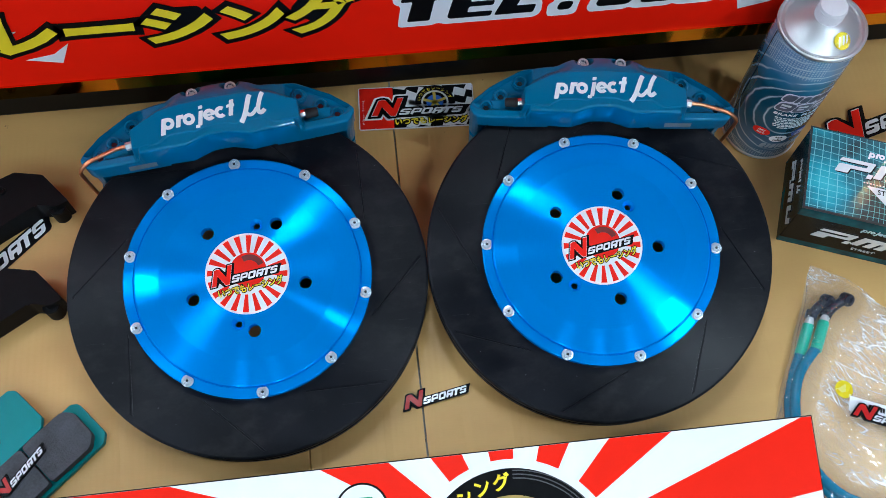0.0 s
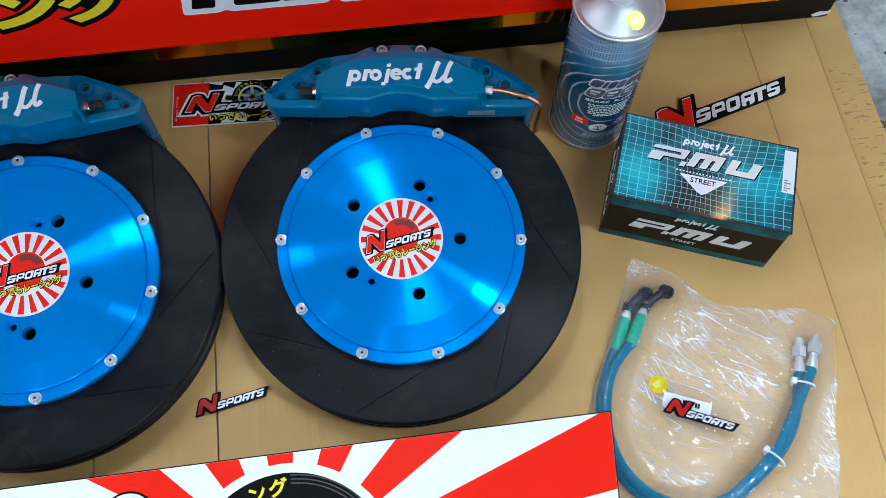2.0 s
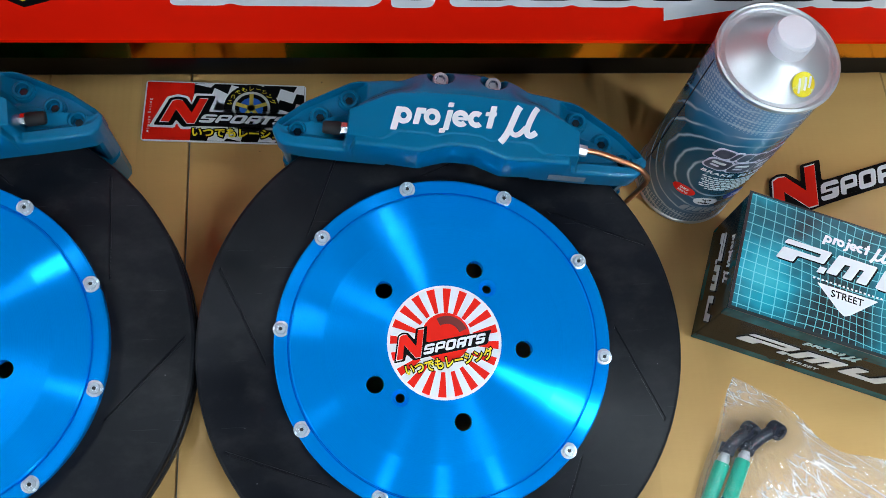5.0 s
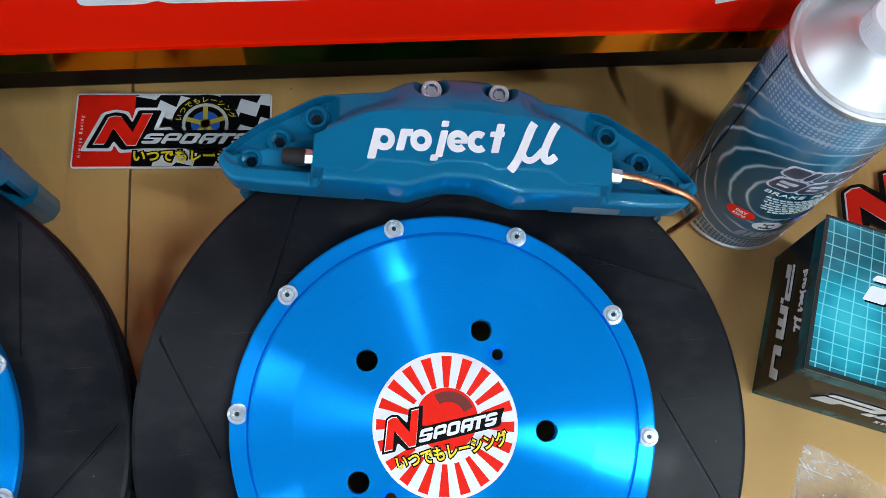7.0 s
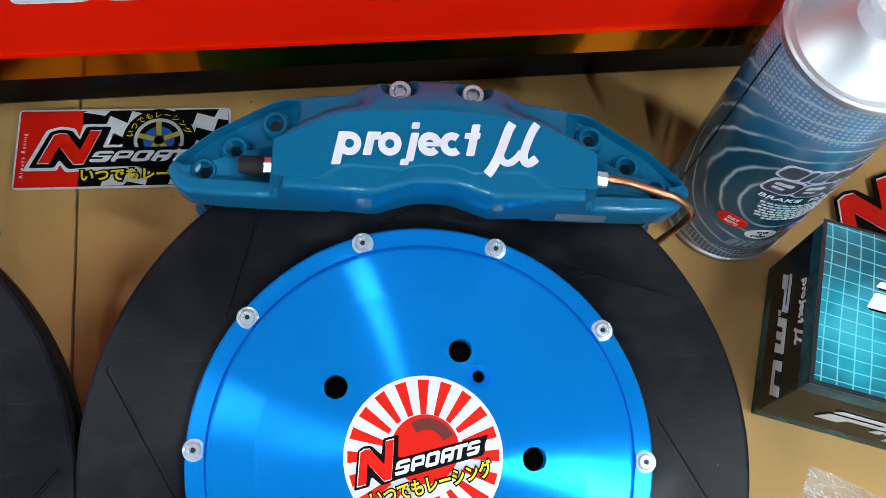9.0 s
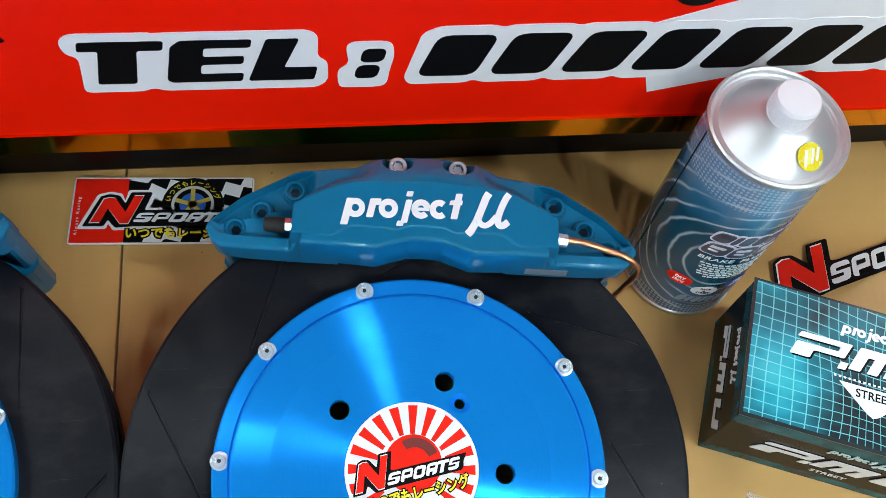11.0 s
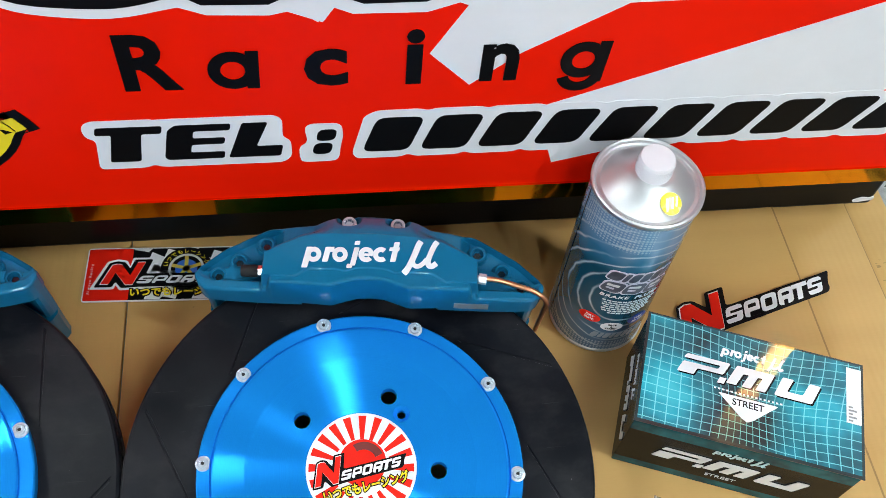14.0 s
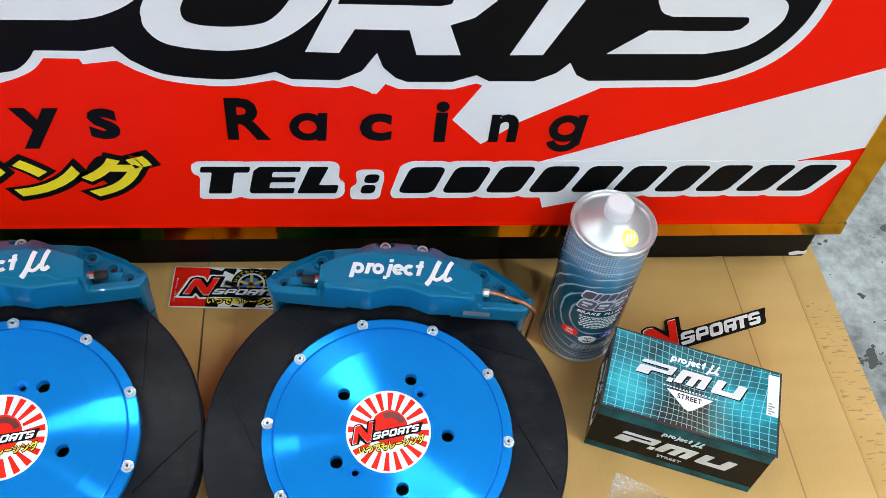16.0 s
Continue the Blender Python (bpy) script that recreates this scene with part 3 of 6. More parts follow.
for pts in (smooth_line([(0.080, 0.44), (0.0618, 0.4042), (0.059, 0.393), (0.0625, 0.3846), (0.0758, 0.3803), (0.0988, 0.3797), (0.1223, 0.3832), (0.1343, 0.3905), (0.1466, 0.4066), (0.163, 0.44)]),
            [(0.1868, 0.4049), (0.2349, 0.4052), (0.2729, 0.4051), (0.2822, 0.4076), (0.29, 0.44), (0.202, 0.44)],
            soft([(0.488, 0.3997), (0.5459, 0.4007), (0.5479, 0.3953), (0.5427, 0.3877), (0.5355, 0.3857), (0.488, 0.3846)], 0.002)):
    flat("great_slot", [pts], BLACK, 0.0013, 0.0018)
def boxed(name, ch, mat, box, z, bold, lean=0.0):
    """One letter of the built-in font, filled into a box of the sign's face."""
    ob = words(name, ch, 0.07, mat, sign, pose(0, 0, 0), depth=0.0003, bold=bold, lean=lean)
    co = [v.co for v in ob.data.vertices]
    x0, x1, y0, y1 = min(c.x for c in co), max(c.x for c in co), min(c.y for c in co), max(c.y for c in co)
    for v in ob.data.vertices:
        v.co.x = box[0] + (v.co.x - x0) / (x1 - x0) * (box[1] - box[0])
        v.co.y = box[2] + (v.co.y - y0) / (y1 - y0) * (box[3] - box[2])
        v.co.z += z
    return ob


# slogan, letter by letter
for ch, box in (("y", (-0.1040, -0.0620, 0.2341, 0.2845)), ("s", (-0.0390, -0.0120, 0.2470, 0.2850)), ("R", (0.0846, 0.1240, 0.2472, 0.2990)), ("c", (0.2079, 0.2385, 0.2465, 0.2818)),
                ("i", (0.2790, 0.2915, 0.2455, 0.2975)), ("n", (0.3333, 0.3608, 0.2459, 0.2822))):
    boxed("letter", ch, BLACK, box, 0.0009, 0.0022)
for cx, drop in ((0.1592, 0.0), (0.4085, 0.0120)):
    bm = ring(bmesh.new(), cx, 0.2640, 0.0088, 0.0176, 0.0006, 0.0012, 36, 0.96)
    prism(bm, [(cx + 0.0085, 0.2465 - drop * 0.4), (cx + 0.0172, 0.2465 - drop * 0.4), (cx + 0.0186, 0.2818), (cx + 0.0098, 0.2818)], 0.0006, 0.00125)
    if drop:
        prism(bm, arc_band(cx, 0.2500, 0.0130, 0.0085, 195, 358, squash=1.0), 0.0006, 0.0013)
    part("letter", bm, BLACK, sign)
# telephone line: the word is kept, the digits are plain bars
def lean_pts(pts, x, y, k=0.20):
    return [(x + px + k * py, y + py) for px, py in pts]


LETTERS = (("letter_T", [(0.0030, 0), (0.0255, 0), (0.0245, 0.0305), (0.0390, 0.0305), (0.0390, 0.0385), (-0.0085, 0.0385), (-0.0085, 0.0305), (0.0030, 0.0305)], 0.0557),
           ("letter_E", [(0, 0.003), (0.003, 0), (0.0445, 0), (0.0445, 0.0075), (0.0190, 0.0075), (0.0190, 0.0165), (0.0430, 0.0165), (0.0430, 0.0235), (0.0190, 0.0235), (0.0190, 0.0315), (0.0455, 0.0315), (0.0455, 0.0385), (0.0050, 0.0385), (0, 0.0330)], 0.0985),
           ("letter_L", [(0, 0), (0.0395, 0), (0.0395, 0.0120), (0.0195, 0.0120), (0.0245, 0.0385), (0.0055, 0.0385)], 0.1465))
flat("white_letter_edge", [soft([(0.0490, 0.1633), (0.0835, 0.1633), (0.0900, 0.1665), (0.0960, 0.1633), (0.1880, 0.1630), (0.1945, 0.1700), (0.1945, 0.1880), (0.1885, 0.1925), (0.1895, 0.2120), (0.1840, 0.2172), (0.1060, 0.2170), (0.0895, 0.2160), (0.0980, 0.2172), (0.0510, 0.2172), (0.0450, 0.2110), (0.0462, 0.2000), (0.0530, 0.1965)], 0.005)], WHITE, 0.0003, 0.0009)
for name, pts, x in LETTERS:
    flat(name, [soft(lean_pts(pts, x, 0.1716), 0.0022)], BLACK, 0.0008, 0.0013)
flat("white_colon_edge", [soft([(0.2005, 0.1640), (0.2040, 0.1618), (0.2270, 0.1618), (0.2310, 0.1660), (0.2320, 0.1790), (0.2345, 0.1920), (0.2330, 0.2057), (0.2090, 0.2060), (0.2050, 0.2010), (0.2075, 0.1850), (0.2000, 0.1800)], 0.007)], WHITE, 0.0003, 0.0009)
for cy in (0.1713, 0.1868):
    flat("colon_dot", [soft(slant(0.2098 + (cy - 0.1713) * 0.22, 0.2242 + (cy - 0.1713) * 0.22, cy, cy + 0.0125, 0.2), 0.005)], BLACK, 0.0008, 0.0013)
bars = [slant(0.2485 + i * 0.0452, 0.2485 + i * 0.0452 + 0.0365, 0.1716 + i * 0.0003, 0.2100 + i * 0.0005, 0.30 + 0.03 * i, 0.008) for i in range(10)]
scallops = [(0.2409, 0.1700), (0.2445, 0.1634)]
for i in range(1, 10):
    x = 0.2400 + i * 0.0452
    scallops += [(x - 0.006, 0.1634 + i * 0.0002), (x, 0.1664 + i * 0.0002), (x + 0.006, 0.1634 + i * 0.0002)]
scallops += [(0.6901, 0.1648), (0.7000, 0.1700), (0.7270, 0.2150), (0.7230, 0.2211)]
for i in range(9, 0, -1):
    x = 0.2520 + i * 0.0462
    scallops += [(x + 0.006, 0.2180 + i * 0.0003), (x, 0.2158 + i * 0.0003), (x - 0.006, 0.2180 + i * 0.0003)]
scallops += [(0.2600, 0.2179), (0.2500, 0.2120)]
flat("white_bar", [soft(scallops, 0.004)], WHITE, 0.0003, 0.0009)
for pts in bars:
    flat("black_bar", [pts], BLACK, 0.0006, 0.0013)
for ch, box in (("レ", (-0.3370, -0.2750, 0.1725, 0.2280)), ("ー", (-0.2690, -0.2020, 0.1945, 0.2060)), ("シ", (-0.1955, -0.1275, 0.1720, 0.2245)), ("ン", (-0.1254, -0.0594, 0.1690, 0.2192)), ("グ", (-0.0590, 0.0094, 0.1688, 0.2255))):
    boxed("yellow_letter", ch, YELLOW, box, 0.0019, 0.0030, 0.10)
    boxed("outline_letter", ch, BLACK, (box[0] - 0.0085, box[1] + 0.0085, box[2] - 0.0080, box[3] + 0.0075), 0.0011, 0.0078, 0.10)
    cx, cy, rx, ry = (box[0] + box[1]) / 2, (box[2] + box[3]) / 2, (box[1] - box[0]) / 2, (box[3] - box[2]) / 2
    if ch in "シグ":
        flat("letter_backing", [soft([(cx - rx * 0.85, cy + ry * 0.3), (cx + rx * 0.05, cy - ry * 0.85), (cx + rx * 0.85, cy + ry * 0.25), (cx + rx * 0.75, cy + ry * 0.9), (cx - rx * 0.45, cy + ry * 0.95)], 0.006)], BLACK, 0.0004, 0.0013)


def trim(name, a, b, out, parent=sign):
    """A mitred gold moulding from a to b, its face sloping back towards out."""
    bm = bmesh.new()
    a, b, o = Vector((*a, 0)), Vector((*b, 0)), Vector((*out, 0))
    d = (b - a).normalized()
    rows = []
    for p in (a, b):
        s = -1 if p is a else 1
        rows.append([bm.verts.new(p + o * u + Vector((0, 0, w)) + d * s * u * 0.0) for u, w in ((0.0, 0.0020), (0.0305, 0.0026), (0.0325, 0.0), (0.034, -0.045), (0.0, -0.045))])
    n = len(rows[0])
    for i in range(n):
        bm.faces.new((rows[0][i], rows[1][i], rows[1][(i + 1) % n], rows[0][(i + 1) % n]))
    bm.faces.new(rows[0][::-1])
    bm.faces.new(rows[1])
    return part(name, bm, GOLD, parent, "polished gold moulding")


trim("frame_bar", (SL, SB), (SR + 0.034, SB), (0, -0.62))
trim("frame_bar", (SR, SB - 0.0), (SR, ST), (1, 0))
part("base", block(bmesh.new(), SL, 0.777, 0.0, 0.102, -0.10, -0.044, 0.003), BLACKPAINT, sign, "scuffed black plinth")
for i in range(12):
    bm = bmesh.new()
    block(bm, -0.40 + i * 0.098 + 0.02 * math.sin(i * 2.7), -0.40 + i * 0.098 + 0.008 + 0.02 * math.sin(i * 2.7), 0.078, 0.0805, -0.0445, -0.043, 0.0006)
    part("staple", bm, STEEL, sign, "small bright staple")


flat("chipped_paint", [soft([(0.757, 0.004), (0.777, 0.007), (0.777, 0.013), (0.771, 0.0105), (0.764, 0.0125), (0.754, 0.008)], 0.002)], WHITE, -0.0445, -0.0432, "white chipped corner")


# ---- brake discs ----
def disc_frame(c, tilt, lean):
    n = Vector((lean, -math.sin(radians(tilt)), math.cos(radians(tilt)))).normalized()
    u = (Vector((1, 0, 0)) - n * n.x).normalized()
    v = n.cross(u)
    return Matrix.Translation(c) @ Matrix((u, v, n)).transposed().to_4x4()


RIGHT = disc_frame((0.2331, 0.5014, 0.0765), 9.6, -0.0316)
LEFT = disc_frame((-0.1230, 0.5083, 0.0768), 8.0, 0.030) @ Matrix.Scale(1.017, 4)
R_ROTOR, W_ROTOR = 0.1772, -0.014


def rotor_mesh(side):
    """The friction ring: eight slanted slots cut in its face."""
    bm = bmesh.new()
    rows_r = [0.115, 0.1205, 0.1275, 0.1283, 0.135, 0.142, 0.149, 0.156, 0.163, 0.1700, 0.1708, 0.1745, 0.1763, R_ROTOR]
    cols = []
    for k in range(8):
        base = radians(49 + 45 * k) if side > 0 else radians(22 + 45 * k)
        gaps = [-0.0017, -0.0011, 0.0011, 0.0017]
        cols += [(base, g, 1 if abs(g) < 0.0012 else 0) for g in gaps]
        cols += [(base + radians(45) * j / 15, 0.0, 0) for j in range(1, 15)]
    grid = []
    for r in rows_r:
        dx, dy = 0.171 * math.cos(radians(25)) - 0.1275, 0.171 * math.sin(radians(25))
        qa, qb, qc = dx * dx + dy * dy, 2 * 0.1275 * dx, 0.1275 ** 2 - r * r
        root = max(0.0, qb * qb - 4 * qa * qc)
        t = max(-0.2, min(1.15, (-qb + math.sqrt(root)) / (2 * qa)))
        px, py = 0.1275 + t * dx, t * dy
        swing = -side * math.atan2(py, px)
        row = []
        for a, g, deep in cols:
            z = 0.0
            if deep and 0.128 < r < 0.1705:
                z = -0.0010
            if r > 0.176:
                z = -0.0010 if r < R_ROTOR else -0.0028
            ang = a + swing + g / r
            row.append(bm.verts.new((r * math.cos(ang), r * math.sin(ang), W_ROTOR + z)))
        grid.append(row)
    n = len(cols)
    for a, b in zip(grid, grid[1:]):
        for i in range(n):
            bm.faces.new((a[i], a[(i + 1) % n], b[(i + 1) % n], b[i]))
    wall = [[bm.verts.new((v.co.x, v.co.y, W_ROTOR + z)) for v in grid[-1]] for z in (-0.0105, -0.0125, -0.0195, -0.0215, -0.032)]
    for v in wall[1] + wall[2]:
        v.co.x *= 0.975
        v.co.y *= 0.975
    inner = [bm.verts.new((v.co.x, v.co.y, W_ROTOR - 0.032)) for v in grid[0]]
    chain = [grid[-1]] + wall + [inner, grid[0]]
    for a, b in zip(chain, chain[1:]):
        for i in range(n):
            bm.faces.new((a[i], a[(i + 1) % n], b[(i + 1) % n], b[i]))
    return bm


def hat_mesh(a0, pin):
    """The turned centre: flat boss, shallow cone, groove and flange, with its bores cut through."""
    def solid(make):
        bm = bmesh.new()
        make(bm)
        bmesh.ops.recalc_face_normals(bm, faces=bm.faces)
        me = bpy.data.meshes.new("hat_tmp")
        bm.to_mesh(me)
        bm.free()
        return new("hat_tmp", me)
    prof = [(0, 0), (0.045, 0), (0.0845, 0), (0.0855, -0.00004), (0.1085, -0.0033), (0.1098, -0.0042), (0.1102, -0.0066), (0.1108, -0.0066), (0.1112, -0.0050), (0.1196, -0.0052), (0.1208, -0.0062),
            (0.1208, -0.0138), (0.10, -0.0138), (0.10, -0.009), (0, -0.009), (0, 0)]
    body = solid(lambda bm: lathe(bm, prof[:-1], 192))
    def bores(bm):
        for k in range(5):
            a = a0 + math.tau * k / 5
            lathe(bm, [(0, -0.03), (0.0062, -0.03), (0.0062, 0.01), (0, 0.01)], 28, Matrix.Translation((0.0572 * math.cos(a), 0.0572 * math.sin(a), 0)))
        for a in (pin, pin + math.pi):
            lathe(bm, [(0, -0.03), (0.0033, -0.03), (0.0033, -0.0032), (0.0063, -0.0002), (0.0063, 0.01), (0, 0.01)], 24, Matrix.Translation((0.0500 * math.cos(a), 0.0500 * math.sin(a), 0)))
    tool = solid(bores)
    mod = body.modifiers.new("cut", "BOOLEAN")
    mod.operation, mod.object, mod.solver = "DIFFERENCE", tool, "EXACT"
    dg = bpy.context.evaluated_depsgraph_get()
    me = bpy.data.meshes.new_from_object(body.evaluated_get(dg))
    bpy.data.objects.remove(body)
    bpy.data.objects.remove(tool)
    me.materials.clear()
    me.materials.append(TURNED)
    me.shade_smooth()
    me.set_sharp_from_angle(angle=radians(3.2))
    return me


def bolt_mesh(bm):
    """A flanged button bolt with one flat side on its washer."""
    pts = [(x, min(y, 0.0046)) for x, y in circle(0, 0, 0.0058, 28)]
    prism(bm, pts, -0.0045, -0.0028, 0.0004)
    lathe(bm, [(0.0040, -0.003), (0.0040, -0.0012), (0.0033, -0.0003), (0.0019, -0.0003), (0.0017, -0.0016), (0, -0.0016)], 20)
    return bm


def sun_sticker(disc, turn):
    z = 0.0002
    st = part("sticker", prism(bmesh.new(), circle(0, 0, 0.0408, 64), z, z + 0.0003), WHITE, disc, "round sticker with red sun rays")
    h = math.tau / 20 * 0.245
    wedge = prism(bmesh.new(), [(0.0212 * math.cos(h * 0.85), -0.0212 * math.sin(h * 0.85)), (0.0388 * math.cos(h), -0.0388 * math.sin(h)), (0.0388 * math.cos(h), 0.0388 * math.sin(h)), (0.0212 * math.cos(h * 0.85), 0.0212 * math.sin(h * 0.85))], z + 0.0002, z + 0.0005)
    ray = part("red_ray", wedge, RED, st)
    for k in range(20):
        r = ray if k == 0 else new("red_ray", ray.data)
        r.parent = st
        r.matrix_basis = pose(0, 0, 0, 0, 0, 18 * k + 11 + turn)
    part("red_sun", prism(bmesh.new(), circle(0.001, 0.0035, 0.0175, 40), z + 0.0002, z + 0.0005), RED, st)
    bm = bmesh.new()
    prism(bm, arc_band(0.002, 0.0030, 0.0130, 0.0058, 22, 118, 20), z + 0.0003, z + 0.00065)
    part("dark_crescent", bm, grained("dark_red_print", (0.16, 0.012, 0.010), 0.4, 60), st)
    shop_mark(st, 0.0660, -0.0345, -0.0115, z + 0.0006, turn + 7, step=0.00018, tall=0.84)
    words("outline_letters", "いつでもレーシング", 0.0089, BLACK, st, pose(0.0030, -0.0172, z + 0.0012, 0, 0, turn + 7), depth=0.00012, bold=0.0010, align="CENTER", wide=0.80)
    words("yellow_letters", "いつでもレーシング", 0.0089, YELLOW, st, pose(0.0030, -0.0172, z + 0.0016, 0, 0, turn + 7), depth=0.00012, bold=0.00022, align="CENTER", wide=0.80)


def brake_disc(frame_, a0, pin, side, turn):
    disc = thing("brake_disc", frame_, "slotted black brake disc with turned blue centre, propped in its caliper", "brake disc", "pair of brake discs")
    part("rotor", rotor_mesh(side), ROTOR, disc, "dark slotted friction ring", smooth=True, angle=20)
    me = hat_mesh(a0, pin)
    hat = new("hat", me)
    hat.parent = disc
    hat["label"] = "turned blue anodised aluminium centre"
    for k in range(10):
        a = a0 + math.tau * k / 10
        b = part("bolt", bolt_mesh(bmesh.new()), STEEL, disc, "zinc flanged bolt", smooth=True, angle=35) if k == 0 else new("bolt", first.data)
        if k == 0:
            first = b
        b.parent = disc
        b["label"] = "zinc flanged bolt"
        # Dark hexagon puts shade into the bolt's recess.
        recess = part("socket", prism(bmesh.new(), circle(0, 0, 0.0014, 6), -0.0017, -0.0013), BORE_SHADE, b, "hexagon socket, shade painted in") if k == 0 else new("socket", hexa.data)
        if k == 0:
            hexa = recess
        recess.parent = b
        recess["label"] = "hexagon socket, shade painted in"
        b.matrix_basis = pose(0.1162 * math.cos(a), 0.1162 * math.sin(a), -0.0010, 0, 0, math.degrees(a) + 90)
    sun_sticker(disc, turn)
    return disc


brake_disc(RIGHT, radians(64.9), radians(49), 1, 2)
brake_disc(LEFT, radians(57.8), radians(77), -1, 2)


# ---- calipers ----
def smooth_step(a, b, x):
    t = max(0.0, min(1.0, (x - a) / (b - a)))
    return t * t * (3 - 2 * t)


def soft_ramp(a, b, x, k=0.05):
    """A straight ramp from 0 at a to 1 at b with lightly rounded corners."""
    return sum(max(0.0, min(1.0, (x + d * k - a) / (b - a))) for d in (-1.0, -0.5, 0.0, 0.5, 1.0)) / 5


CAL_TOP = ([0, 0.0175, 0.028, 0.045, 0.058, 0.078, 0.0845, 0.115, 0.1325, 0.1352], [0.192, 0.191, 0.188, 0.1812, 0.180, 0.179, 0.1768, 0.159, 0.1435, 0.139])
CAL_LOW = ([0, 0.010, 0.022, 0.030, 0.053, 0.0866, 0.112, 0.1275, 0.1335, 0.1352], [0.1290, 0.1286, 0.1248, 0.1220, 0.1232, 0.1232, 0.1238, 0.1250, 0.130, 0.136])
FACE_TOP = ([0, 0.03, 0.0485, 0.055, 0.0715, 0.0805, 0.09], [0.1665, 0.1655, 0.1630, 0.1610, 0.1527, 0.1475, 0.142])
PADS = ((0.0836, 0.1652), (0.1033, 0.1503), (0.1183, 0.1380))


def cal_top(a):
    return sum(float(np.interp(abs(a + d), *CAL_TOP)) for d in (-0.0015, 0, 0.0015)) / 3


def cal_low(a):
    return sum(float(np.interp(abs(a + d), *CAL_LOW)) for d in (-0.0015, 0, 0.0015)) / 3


def cal_height(a, b):
    A, top, low = abs(a), cal_top(a), cal_low(a)
    q = b - low
    # open ends: rim along the outside, a channel for the screws, a ridge beside it and a pocket above the lower shelf
    rim = 1 - smooth_step(0.0016, 0.0034, top - b)
    ridge = q - (0.0115 + (0.1352 - A) * 0.36)
    channel = 0.0128
    slope = 0.0205 - 0.0040 * smooth_step(0.0, 0.016, -ridge) - 0.0030 * (1 - smooth_step(0.081, 0.092, A))
    shelf = 0.0245 - 0.06 * max(0.0, A - 0.09)
    inner = slope + (max(shelf, slope) - slope) * (1 - smooth_step(0.0075, 0.0120, q))
    pocket = inner + (channel - inner) * soft_ramp(0.0, 0.0012, ridge, 0.0003)
    pocket += (0.0215 - pocket) * rim
    for px, py in PADS:
        r = math.hypot(A - px, b - py)
        pocket = max(pocket, 0.0162 * (1 - smooth_step(0.0076, 0.0084, r)))
        pocket -= max(0.0, pocket - 0.0112) * (1 - smooth_step(0.0056, 0.0064, r))
    # shoulder: falls away behind the face, with a hump in the middle scooped out round the bridge bolts
    ft = float(np.interp(A, *FACE_TOP))
    back = max(0.0, b - ft)
    hump = 0.0448 - 0.40 * back - 18.0 * back * back
    valley = 0.0440 - (0.0185 + 0.0045 * smooth_step(0.055, 0.078, A)) * smooth_step(0.0, 0.0125, back)
    m = smooth_step(0.030, 0.050, A)
    shoulder = hump + (valley - hump) * m
    r = math.hypot((A - 0.0192) * 0.9, b - 0.1835)
    shoulder += (0.0195 - shoulder) * (1 - smooth_step(0.0060, 0.0092, r))
    k = smooth_step(0.0745, 0.0805, A) if b < ft + 0.004 else smooth_step(0.0690, 0.0790, A)
    h = shoulder * (1 - k) + pocket * k
    # raised face with chamfered ends; its lower side steps down in a wave
    d = min(0.0812 - A, (ft - b) * 0.9 + 0.0010)
    f = soft_ramp(-0.0024, 0.0, d, 0.0005)
    edge = 0.0060 + 0.0075 * smooth_step(0.058, 0.044, A) * smooth_step(0.016, 0.030, A) + 0.0030 * (1 - smooth_step(0.012, 0.030, A))
    lower = 0.0265 + 0.0088 * (1 - smooth_step(0.050, 0.080, A))
    t = q / edge
    body = lower + (0.0455 - lower) * (0.16 * soft_ramp(0.0, 0.6, t, 0.02) + 0.84 * soft_ramp(0.64, 0.98, t, 0.05))
    if b < ft:
        h = h * (1 - f) + max(h, body) * f
    e = min(top - b, q)
    # rounded rim
    r = 0.0032
    if e < r:
        h -= r - math.sqrt(max(0.0, r * r - (r - max(e, 0.0)) ** 2))
    return h


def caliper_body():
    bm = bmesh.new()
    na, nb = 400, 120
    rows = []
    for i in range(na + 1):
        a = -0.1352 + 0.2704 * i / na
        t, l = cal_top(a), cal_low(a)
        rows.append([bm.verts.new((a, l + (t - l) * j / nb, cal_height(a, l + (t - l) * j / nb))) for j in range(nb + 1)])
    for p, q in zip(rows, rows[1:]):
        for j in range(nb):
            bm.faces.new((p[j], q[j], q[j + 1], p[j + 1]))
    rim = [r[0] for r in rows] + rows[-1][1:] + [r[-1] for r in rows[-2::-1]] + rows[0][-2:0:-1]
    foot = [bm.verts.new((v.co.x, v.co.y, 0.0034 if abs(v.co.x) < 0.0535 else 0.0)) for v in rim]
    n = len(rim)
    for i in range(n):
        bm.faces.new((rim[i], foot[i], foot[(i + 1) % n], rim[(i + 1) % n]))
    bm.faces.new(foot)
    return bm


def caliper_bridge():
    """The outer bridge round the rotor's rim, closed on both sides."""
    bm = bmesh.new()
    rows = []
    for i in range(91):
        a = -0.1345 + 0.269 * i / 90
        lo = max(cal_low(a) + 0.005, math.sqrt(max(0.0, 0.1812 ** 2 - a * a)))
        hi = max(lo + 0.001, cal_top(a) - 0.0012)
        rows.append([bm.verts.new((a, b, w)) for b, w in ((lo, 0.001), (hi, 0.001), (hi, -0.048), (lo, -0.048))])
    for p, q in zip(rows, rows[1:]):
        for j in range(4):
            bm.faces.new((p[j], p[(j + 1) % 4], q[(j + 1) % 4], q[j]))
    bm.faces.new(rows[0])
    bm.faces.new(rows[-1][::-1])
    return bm


